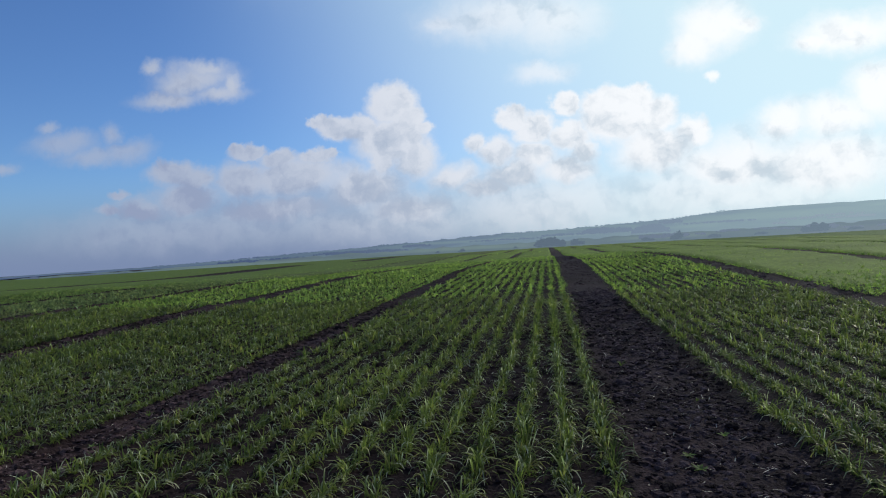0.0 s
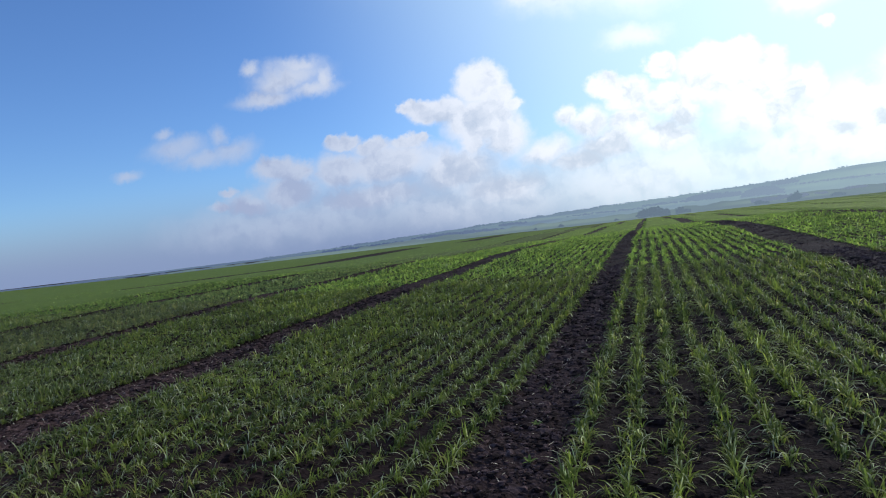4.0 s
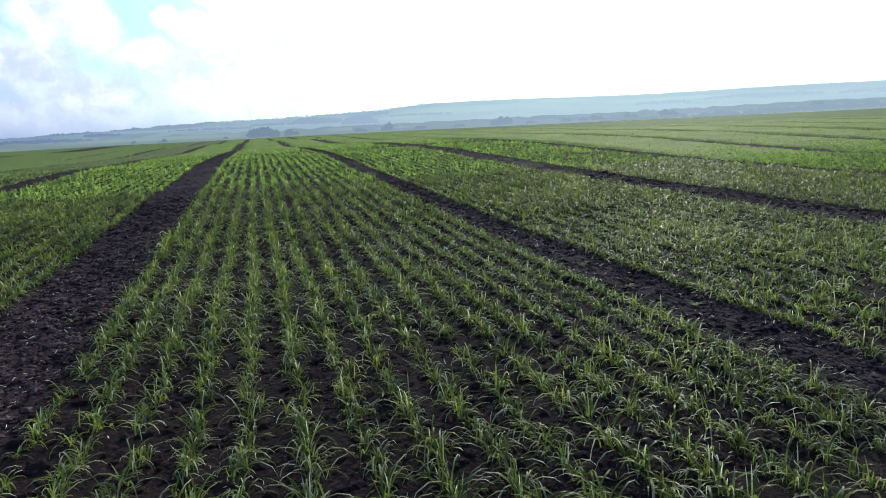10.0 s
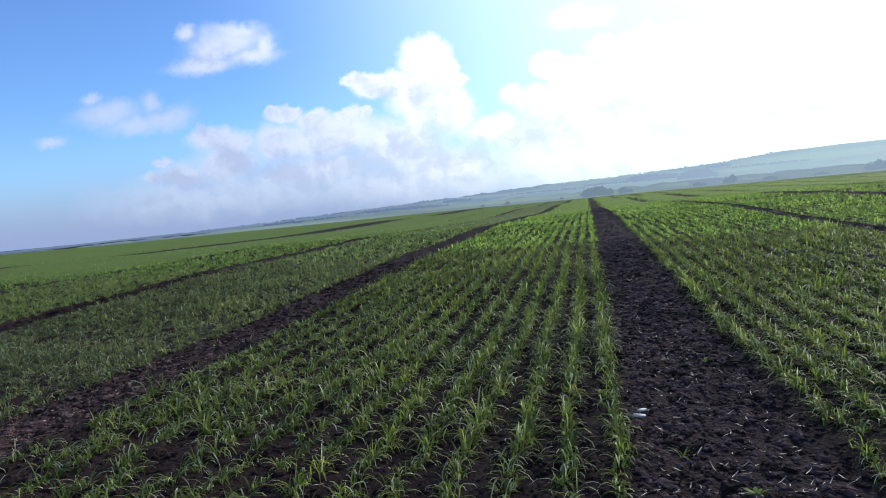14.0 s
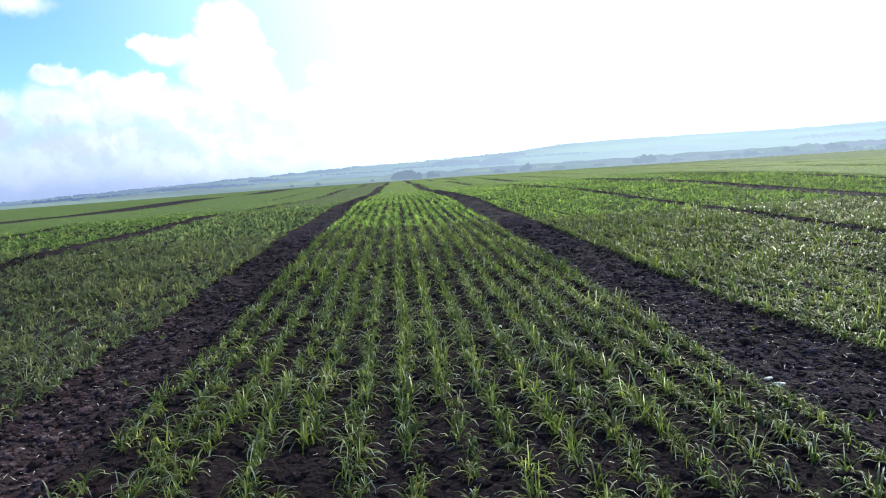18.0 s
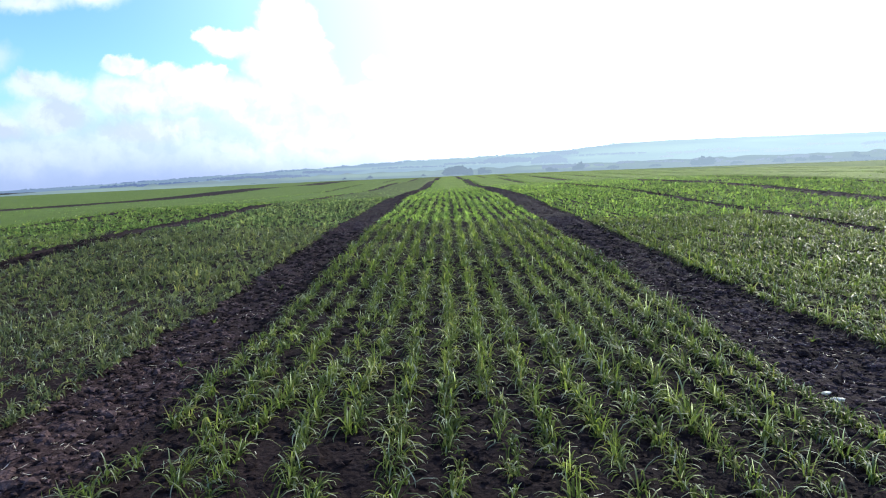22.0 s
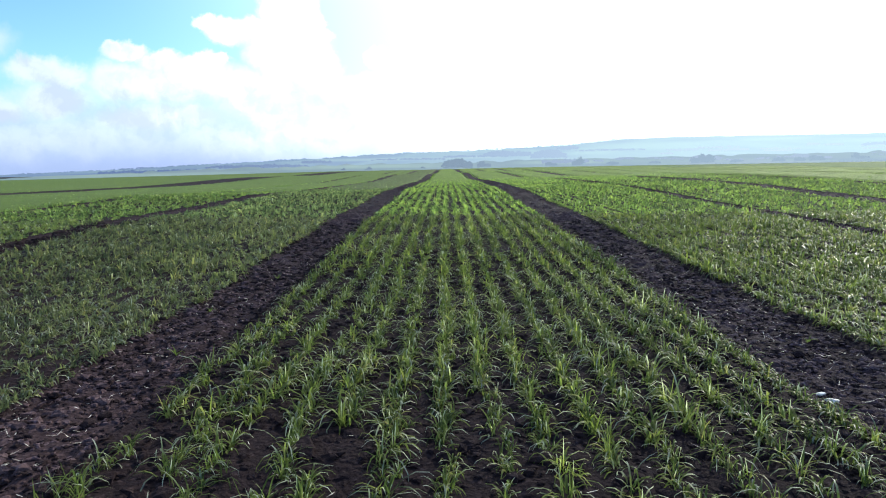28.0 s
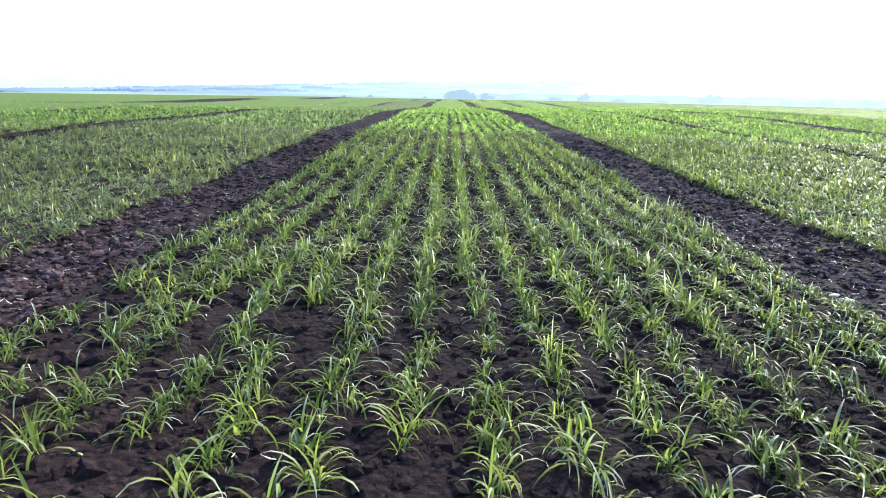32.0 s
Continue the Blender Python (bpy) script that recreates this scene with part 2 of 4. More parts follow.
def soil_material(name="black_soil", dry=1.0):
    m, nt, bsdf = material(name)
    big = tex_noise(nt, 0.9, 4)
    fine = tex_noise(nt, 26.0, 6, 0.65)
    col = mix(nt, 0.55, ramp(nt, big, [(0.3, (0.0225, 0.0155, 0.0152)), (0.7, (0.041, 0.0290, 0.0280))]),
              ramp(nt, fine, [(0.3, (0.012, 0.0087, 0.0086)), (0.55, (0.029, 0.0205, 0.0200)), (0.8, (0.135, 0.102, 0.096))]))
    crust = nt.nodes.new("ShaderNodeAttribute")
    crust.attribute_name = "crusted"
    col = mix(nt, crust.outputs["Fac"], col, mix(nt, 1.0, col, (2.2, 2.15, 2.15, 1), "MULTIPLY"))
    col = mix(nt, 1.0, col, (dry * 1.06, dry * 0.96, dry * 0.97, 1), "MULTIPLY")
    nt.links.new(col, bsdf.inputs["Base Color"])
    bsdf.inputs["Roughness"].default_value = 0.9
    bsdf.inputs["Diffuse Roughness"].default_value = 1.0
    bsdf.inputs["Specular IOR Level"].default_value = 0.03
    cells = nt.nodes.new("ShaderNodeTexVoronoi")
    cells.feature = "SMOOTH_F1"
    cells.inputs["Scale"].default_value = 40.0
    nt.links.new(nt.nodes.new("ShaderNodeNewGeometry").outputs["Position"], cells.inputs["Vector"])
    b1 = nt.nodes.new("ShaderNodeBump")
    b1.invert = True
    b1.inputs["Strength"].default_value, b1.inputs["Distance"].default_value = 0.6, 0.022
    nt.links.new(cells.outputs["Distance"], b1.inputs["Height"])
    b2 = nt.nodes.new("ShaderNodeBump")
    b2.inputs["Strength"].default_value, b2.inputs["Distance"].default_value = 0.8, 0.012
    nt.links.new(tex_noise(nt, 60.0, 5, 0.6), b2.inputs["Height"])
    nt.links.new(b1.outputs[0], b2.inputs["Normal"])
    nt.links.new(b2.outputs[0], bsdf.inputs["Normal"])
    return m


def leaf_material(name, young, mid, old, rough=0.60, gloss=0.10, thin=0.54):
    m, nt, bsdf = material(name)
    geo = nt.nodes.new("ShaderNodeNewGeometry")
    patch = tex_noise(nt, 0.55, 3, 0.6)
    a = ramp(nt, geo.outputs["Random Per Island"], [(0.0, old), (0.45, mid), (0.85, young), (0.985, (0.30, 0.26, 0.12))])
    col = mix(nt, 0.45, a, ramp(nt, patch, [(0.3, old), (0.5, mid), (0.72, young)]))
    # blade glints, along with dried tips, are put in as a pale colour
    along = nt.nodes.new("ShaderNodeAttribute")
    along.attribute_name = "dry_tip_glint"
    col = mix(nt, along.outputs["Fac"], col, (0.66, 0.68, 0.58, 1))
    tone = nt.nodes.new("ShaderNodeAttribute")
    tone.attribute_name = "tuft_tone"
    col = mix(nt, 1.0, col, ramp(nt, tone.outputs["Fac"], [(0.0, (0.50, 0.56, 0.62)), (0.5, (0.98, 0.98, 0.96)), (1.0, (1.45, 1.36, 1.12))]), "MULTIPLY")
    nt.links.new(col, bsdf.inputs["Base Color"])
    bsdf.inputs["Roughness"].default_value = rough
    bsdf.inputs["Specular IOR Level"].default_value = gloss
    tr = nt.nodes.new("ShaderNodeBsdfTranslucent")
    warm = mix(nt, 1.0, col, (1.06, 1.19, 0.92, 1), "MULTIPLY")
    nt.links.new(warm, tr.inputs[0])
    ms = nt.nodes.new("ShaderNodeMixShader")
    ms.inputs[0].default_value = thin
    nt.links.new(bsdf.outputs[0], ms.inputs[1])
    nt.links.new(tr.outputs[0], ms.inputs[2])
    nt.links.new(ms.outputs[0], nt.nodes["Material Output"].inputs[0])
    return m


def distance_material(name, stops, scale, air_glow, air_glow_sunny, amount):
    """Country far behind the field: its kilometres of haze are put in as emission, brighter on the sun's side."""
    m, nt, bsdf = material(name)
    geo = nt.nodes.new("ShaderNodeNewGeometry")
    mp = nt.nodes.new("ShaderNodeMapping")
    mp.inputs["Scale"].default_value = (1.0, 0.35, 2.0)
    nt.links.new(geo.outputs["Position"], mp.inputs[0])
    n = tex_noise(nt, scale, 3, 0.5, mp.outputs[0])
    land = nt.nodes.new("ShaderNodeAttribute")
    land.attribute_name = "meadow"
    nt.links.new(mix(nt, land.outputs["Fac"], ramp(nt, n, stops), (0.28, 0.38, 0.17, 1)), bsdf.inputs["Base Color"])
    bsdf.inputs["Roughness"].default_value = 0.95
    bsdf.inputs["Specular IOR Level"].default_value = 0.0
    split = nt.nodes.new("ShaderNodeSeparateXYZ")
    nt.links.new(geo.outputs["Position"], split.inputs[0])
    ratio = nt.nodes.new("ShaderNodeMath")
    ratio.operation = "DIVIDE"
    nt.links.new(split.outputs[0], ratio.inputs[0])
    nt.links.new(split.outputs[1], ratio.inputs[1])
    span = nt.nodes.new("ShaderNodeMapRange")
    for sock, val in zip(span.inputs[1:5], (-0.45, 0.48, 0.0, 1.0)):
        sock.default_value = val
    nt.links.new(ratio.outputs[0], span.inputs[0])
    # painted haze: the land itself glows in this colour, over its own
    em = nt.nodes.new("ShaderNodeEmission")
    nt.links.new(mix(nt, span.outputs[0], (*air_glow, 1), (*air_glow_sunny, 1)), em.inputs[0])
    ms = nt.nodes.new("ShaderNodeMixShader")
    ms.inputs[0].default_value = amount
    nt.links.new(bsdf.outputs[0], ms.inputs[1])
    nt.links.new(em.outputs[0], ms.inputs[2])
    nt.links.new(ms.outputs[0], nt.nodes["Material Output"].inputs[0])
    return m


def plain_material(name, a, b, scale=30.0, rough=0.8, spec=0.3):
    m, nt, bsdf = material(name)
    nt.links.new(ramp(nt, tex_noise(nt, scale, 5, 0.6), [(0.3, a), (0.7, b)]), bsdf.inputs["Base Color"])
    bsdf.inputs["Roughness"].default_value = rough
    bsdf.inputs["Specular IOR Level"].default_value = spec
    bump(nt, bsdf, tex_noise(nt, scale * 2, 4), 0.5, 0.01)
    return m


SOIL = soil_material("black_soil", 0.86)
SOIL_DRY = soil_material("drying_soil_crust", 3.1)


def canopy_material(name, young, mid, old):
    """The closed leaf cover of a stand from farther off: tufts coloured paler, hollows darker, and patches of growth.
    """
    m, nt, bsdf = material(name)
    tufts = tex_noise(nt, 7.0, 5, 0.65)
    # the bump's own noise sets this colour, darkest where it is lowest
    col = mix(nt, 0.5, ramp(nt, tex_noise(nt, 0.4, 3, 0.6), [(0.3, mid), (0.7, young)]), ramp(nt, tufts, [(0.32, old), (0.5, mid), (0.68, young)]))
    nt.links.new(col, bsdf.inputs["Base Color"])
    bsdf.inputs["Roughness"].default_value = 0.82
    bsdf.inputs["Specular IOR Level"].default_value = 0.035
    bump(nt, bsdf, tufts, 0.7, 0.08)
    return m


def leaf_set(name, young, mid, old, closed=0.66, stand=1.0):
    """Single waxy blades close by, the thin leaves of a whole stand, whose sheen is spread, and its closed cover. The
    light each gets is put into its colour.
    """
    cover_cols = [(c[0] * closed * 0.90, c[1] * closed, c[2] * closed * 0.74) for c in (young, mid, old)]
    # copies differ in brightness: light on near and far leaves is painted in
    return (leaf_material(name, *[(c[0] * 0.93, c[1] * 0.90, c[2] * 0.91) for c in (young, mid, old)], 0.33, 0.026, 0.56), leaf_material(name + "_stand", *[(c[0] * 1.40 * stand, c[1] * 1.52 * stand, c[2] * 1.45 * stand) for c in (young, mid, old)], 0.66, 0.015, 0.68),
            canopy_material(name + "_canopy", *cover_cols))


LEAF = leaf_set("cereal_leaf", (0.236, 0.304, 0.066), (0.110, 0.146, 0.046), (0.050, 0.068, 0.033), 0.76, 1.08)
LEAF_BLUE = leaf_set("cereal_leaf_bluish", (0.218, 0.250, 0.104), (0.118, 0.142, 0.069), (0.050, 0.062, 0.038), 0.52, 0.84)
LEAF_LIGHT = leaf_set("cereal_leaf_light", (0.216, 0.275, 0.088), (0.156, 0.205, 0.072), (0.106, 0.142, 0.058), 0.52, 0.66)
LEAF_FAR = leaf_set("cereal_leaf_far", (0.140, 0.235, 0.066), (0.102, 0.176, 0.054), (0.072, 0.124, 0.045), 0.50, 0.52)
STRAW = plain_material("dry_straw", (0.40, 0.35, 0.27), (0.62, 0.57, 0.48), 40.0, 0.7)
STONE = plain_material("pale_limestone", (0.40, 0.385, 0.35), (0.62, 0.60, 0.56), 45.0, 0.8)
WEED = leaf_material("weed_leaf", (0.20, 0.27, 0.08), (0.13, 0.19, 0.06), (0.08, 0.12, 0.05))
# everything from here to the bushes carries haze as a glow
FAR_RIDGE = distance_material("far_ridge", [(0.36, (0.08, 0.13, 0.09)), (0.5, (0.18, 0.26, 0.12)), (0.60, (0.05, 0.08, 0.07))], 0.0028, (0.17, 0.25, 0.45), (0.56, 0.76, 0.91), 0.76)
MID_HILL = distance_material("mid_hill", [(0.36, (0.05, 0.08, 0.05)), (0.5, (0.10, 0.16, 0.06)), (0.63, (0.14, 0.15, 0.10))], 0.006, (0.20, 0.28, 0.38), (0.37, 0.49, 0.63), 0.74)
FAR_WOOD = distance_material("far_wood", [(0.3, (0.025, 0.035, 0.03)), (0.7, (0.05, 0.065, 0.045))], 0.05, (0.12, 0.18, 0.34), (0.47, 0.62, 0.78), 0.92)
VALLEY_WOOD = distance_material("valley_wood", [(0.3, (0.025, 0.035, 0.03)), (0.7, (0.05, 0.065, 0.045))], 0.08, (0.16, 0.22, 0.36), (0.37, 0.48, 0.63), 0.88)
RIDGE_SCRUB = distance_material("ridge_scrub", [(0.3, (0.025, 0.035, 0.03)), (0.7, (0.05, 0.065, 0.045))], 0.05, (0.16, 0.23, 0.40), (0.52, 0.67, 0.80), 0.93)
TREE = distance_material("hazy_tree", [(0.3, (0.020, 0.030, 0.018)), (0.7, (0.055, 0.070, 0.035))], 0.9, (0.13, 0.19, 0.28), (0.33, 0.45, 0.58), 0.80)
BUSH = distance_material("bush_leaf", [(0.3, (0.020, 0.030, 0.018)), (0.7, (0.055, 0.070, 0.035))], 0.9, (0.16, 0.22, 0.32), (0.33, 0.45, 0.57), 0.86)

# ---- relief ----
RNG = np.random.default_rng(7)
_table = RNG.random((256, 256))


def value_noise(x, y):
    """Smooth noise in 0..1 on a unit lattice."""
    xi, yi = np.floor(x).astype(int), np.floor(y).astype(int)
    fx, fy = x - xi, y - yi
    fx, fy = fx * fx * (3 - 2 * fx), fy * fy * (3 - 2 * fy)
    a, b = _table[xi & 255, yi & 255], _table[(xi + 1) & 255, yi & 255]
    c, d = _table[xi & 255, (yi + 1) & 255], _table[(xi + 1) & 255, (yi + 1) & 255]
    return (a * (1 - fx) + b * fx) * (1 - fy) + (c * (1 - fx) + d * fx) * fy


# the lie of the field along the rows: middle line, and what is added towards +X (taken away towards -X)
LIE_Y = np.array([7, 11, 15, 20, 26, 33, 42, 52, 61, 70, 82, 96, 108, 122, 142, 165, 185, 210, 240, 330, 520, 1200, 5000])
LIE_MID = np.array([0, 0.09, 0.18, 0.25, 0.38, 0.35, 0.29, 0.12, 0.0, 0.03, 0.16, 0.20, 0.02, -0.10, 0.02, 0.10, -0.08, -0.06, -0.6, -7, -18, -24, -30])
LIE_SIDE = np.array([0, -0.07, -0.10, 0.01, 0.08, 0.28, 0.34, 0.28, 0.25, 0.25, 0.25, 0.22, 0.20, 0.20, 0.18, 0.16, 0.15, 0.15, 0.3, 0.3, 0.3, 0.3, 0.3])
# bare strips: middle and width
ALLEYS = [(-0.05, 1.06), (-4.66, 0.63), (-9.53, 1.02), (-14.37, 0.78), (-19.49, 0.8), (-24.4, 0.50), (-39.6, 5.6), (4.62, 0.76), (9.5, 0.8),
          (14.4, 0.8), (19.3, 0.8), (24.2, 0.8), (29.1, 0.8), (34.0, 0.8)]
ALLEYS.sort()
FIELD_END = 205.0


def lie(x, y):
    """Height of the field, without clods."""
    a = np.interp(y, LIE_Y, LIE_MID)
    b = np.interp(y, LIE_Y, LIE_SIDE)
    # the far corner beyond the broad strip falls away
    corner = 0.011 * np.clip(-45 - x, 0, 140) * np.clip((y - 70) / 60, 0, 1)
    return a + b * np.tanh((x + 8) / 15) - corner


def bareness(x, y):
    """1 inside a bare strip, 0 among the plants."""
    r = np.zeros_like(x)
    for mid, wide in ALLEYS:
        wob = 0.10 * (value_noise(y * 1.7 + mid * 3.1, np.full_like(y, 3.3)) - 0.5)
        r = np.maximum(r, np.clip((wide / 2 - np.abs(x - mid - wob)) / 0.10 + 0.5, 0, 1))
    return r


def cobbles(x, y, cell, seed):
    """Rounded lumps on a jittered lattice, each of its own height, 0..1."""
    px, py = x / cell, y / cell
    ix, iy = np.floor(px).astype(int), np.floor(py).astype(int)
    top = np.zeros_like(px)
    for dx in (-1, 0, 1):
        for dy in (-1, 0, 1):
            cx, cy = ix + dx, iy + dy
            jx, jy = _table[(cx * 7 + seed) & 255, cy & 255], _table[cx & 255, (cy * 5 + seed * 3) & 255]
            big = _table[(cx + seed * 11) & 255, (cy + 91) & 255]
            r = 0.45 + 0.45 * big
            d2 = ((px - cx - jx) / r) ** 2 + ((py - cy - jy) / (r * (0.7 + 0.6 * jx))) ** 2
            top = np.maximum(top, np.sqrt(np.clip(1 - d2, 0, 1)) * (0.25 + 0.75 * big))
    return top


def soil_height(x, y):
    bare = bareness(x, y)
    near = np.clip((17 - y) / 5, 0, 1)
    far = np.clip((y - 9) / 5, 0, 1) * np.clip((70 - y) / 30, 0, 1)
    wx = x + 0.03 * value_noise(x * 9, y * 9)
    wy = y + 0.03 * value_noise(x * 9 + 50, y * 9 + 30)
    lump = cobbles(wx, wy, 0.135, 3) * 0.034 + cobbles(wx, wy, 0.055, 8) * 0.018 + value_noise(x * 3.1, y * 3.1) * 0.03 - 0.04
    rough_far = cobbles(x, y, 0.42, 5) * 0.07 - 0.03
    return lie(x, y) - 0.03 * bare + lump * near * (0.85 + 0.3 * bare) + rough_far * far * (0.3 + 0.7 * bare)


def sheet(name, xs, ys, height, mat):
    gx, gy = np.meshgrid(xs, ys, indexing="ij")
    z = height(gx.ravel(), gy.ravel())
    co = np.stack([gx.ravel(), gy.ravel(), z], 1)
    nx, ny = len(xs), len(ys)
    i = np.arange(nx - 1)[:, None] * ny + np.arange(ny - 1)[None, :]
    quads = np.stack([i, i + ny, i + ny + 1, i + 1], -1).reshape(-1, 4)
    me = bpy.data.meshes.new(name)
    me.vertices.add(len(co))
    me.vertices.foreach_set("co", co.astype(np.float32).ravel())
    me.loops.add(quads.size)
    me.loops.foreach_set("vertex_index", quads.ravel().astype(np.int32))
    me.polygons.add(len(quads))
    me.polygons.foreach_set("loop_start", (np.arange(len(quads)) * 4).astype(np.int32))
    me.polygons.foreach_set("use_smooth", np.ones(len(quads), bool))
    me.update(calc_edges=True)
    me.materials.append(mat)
    return new(name, me)


def spaced(lo, hi, step, grow):
    v, out_ = lo, [lo]
    while v < hi:
        v += step
        step *= grow
        out_.append(min(v, hi))
    return out_


def crust_of(xs, ys):
    """Where the bare strips have dried to a paler crust, vertex by vertex."""
    a, b = [g.ravel() for g in np.meshgrid(xs, ys, indexing="ij")]
    return (bareness(a, b) * np.clip(0.4 + 1.2 * (value_noise(a * 2.3, b * 1.1) - 0.25), 0, 1) * np.where(a < -13, 0.7, 1.0)).astype(np.float32)


X_LINES = list(np.arange(-20.95, -15.0, 0.07))
while X_LINES[-1] < 7.0:
    inside = any(abs(X_LINES[-1] - mid) < wide / 2 + 0.1 for mid, wide in ALLEYS)
    X_LINES.append(X_LINES[-1] + (0.05 if inside and X_LINES[-1] < 1 else 0.065))
gx = [-a for a in spaced(21.0, 3600, 0.5, 1.16)][::-1] + X_LINES + spaced(7.05, 3600, 0.4, 1.16)
gy = [-a for a in spaced(1.0, 1200, 1.0, 1.4)][::-1] + list(np.arange(-0.5, 1.2, 0.25)) + spaced(1.25, 4800, 0.04, 1.034)
ground = sheet("ground", np.array(gx), np.array(gy), soil_height, SOIL)
ground.data.attributes.new("crusted", "FLOAT", "POINT").data.foreach_set("value", crust_of(np.array(gx), np.array(gy)))
tagged(ground, "dark crumbly tilled soil of a wide open field", "ground", kind="structure")


# ---- crop ----
def mesh_from_tris(name, co, tris, mat):
    me = bpy.data.meshes.new(name)
    me.vertices.add(len(co))
    me.vertices.foreach_set("co", co.astype(np.float32).ravel())
    me.loops.add(tris.size)
    me.loops.foreach_set("vertex_index", tris.ravel().astype(np.int32))
    me.polygons.add(len(tris))
    me.polygons.foreach_set("loop_start", (np.arange(len(tris)) * 3).astype(np.int32))
    me.polygons.foreach_set("use_smooth", np.ones(len(tris), bool))
    me.update(calc_edges=True)
    me.materials.append(mat)
    return me


def blades(x, y, z, length, width, turn, lean, droop, segs):
    """Arching leaf blades, each a narrow tapered strip of its own. Arrays of one value a blade."""
    n = len(x)
    u = np.linspace(0, 1, segs + 1)[None, :]
    # angle from upright grows along the blade
    ang = lean[:, None] + droop[:, None] * u ** 1.4
    du = 1.0 / segs
    mid = ang[:, :-1] * 0.5 + ang[:, 1:] * 0.5
    out_ = np.concatenate([np.zeros((n, 1)), np.cumsum(np.sin(mid) * du, 1)], 1) * length[:, None]
    up = np.concatenate([np.zeros((n, 1)), np.cumsum(np.cos(mid) * du, 1)], 1) * length[:, None]
    cx, cy = np.cos(turn)[:, None], np.sin(turn)[:, None]
    px, py, pz = x[:, None] + out_ * cx, y[:, None] + out_ * cy, z[:, None] + np.maximum(up, 0.004)
    half = (width[:, None] * 0.5) * np.array([0.65 + 0.35 * min(1, 3 * t) if t < 0.45 else max(0.0, 1 - ((t - 0.45) / 0.55) ** 1.7) for t in u[0]])[None, :]
    sx, sy = -cy * half, cx * half
    left = np.stack([px - sx, py - sy, pz], -1)[:, :-1]
    right = np.stack([px + sx, py + sy, pz], -1)[:, :-1]
    tip = np.stack([px, py, pz], -1)[:, -1:]
    co = np.concatenate([left, right, tip], 1)
    k = 2 * segs + 1
    tri = []
    for s in range(segs - 1):
        tri += [(s, segs + s, segs + s + 1), (s, segs + s + 1, s + 1)]
    tri.append((segs - 1, 2 * segs - 1, 2 * segs))
    tris = (np.arange(n)[:, None, None] * k + np.array(tri)[None]).reshape(-1, 3)
    return co.reshape(-1, 3), tris


def seen_wedge(x, y):
    """The part of the field that lies in front of the walk."""
    left = np.minimum(np.minimum(-12.4 - 0.85 * y, -10.4 - 1.32 * y), -4.6 - 1.75 * y)
    right = np.maximum(np.maximum(-0.2 + 0.62 * y, -7.0 + 1.42 * y), -2.2 + 0.75 * y)
    return (x > left - 0.5) & (x < right + 0.5)


# stretch along the rows, tufts a metre, blades a tuft, segments, blade width, length factor
STAGES = [(1.2, 3.6, 16.0, 15, 5, 0.0075, 0.80), (3.6, 8.0, 19.0, 14, 4, 0.0104, 0.88), (8.0, 15.0, 13.0, 12, 3, 0.0155, 1.0),
          (15.0, 30.0, 6.0, 9, 2, 0.030, 0.95), (30.0, 60.0, 3.2, 7, 1, 0.060, 0.80), (60.0, 112.0, 1.3, 6, 1, 0.11, 0.72), (112.0, FIELD_END, 0.5, 5, 1, 0.22, 0.70)]


# the fronts of the rows that the walk passes closest: there every plant stands by itself.
# from and to across the rows, from and to along them, least growth at either side
ROW_FRONTS = [(-13.5, -10.0, 1.3, 2.7, 0.36, 0.14), (-8.98, -4.98, 2.7, 3.75, 0.11, 0.10), (-4.36, -0.60, 2.9, 3.75, 0.08, 0.08)]


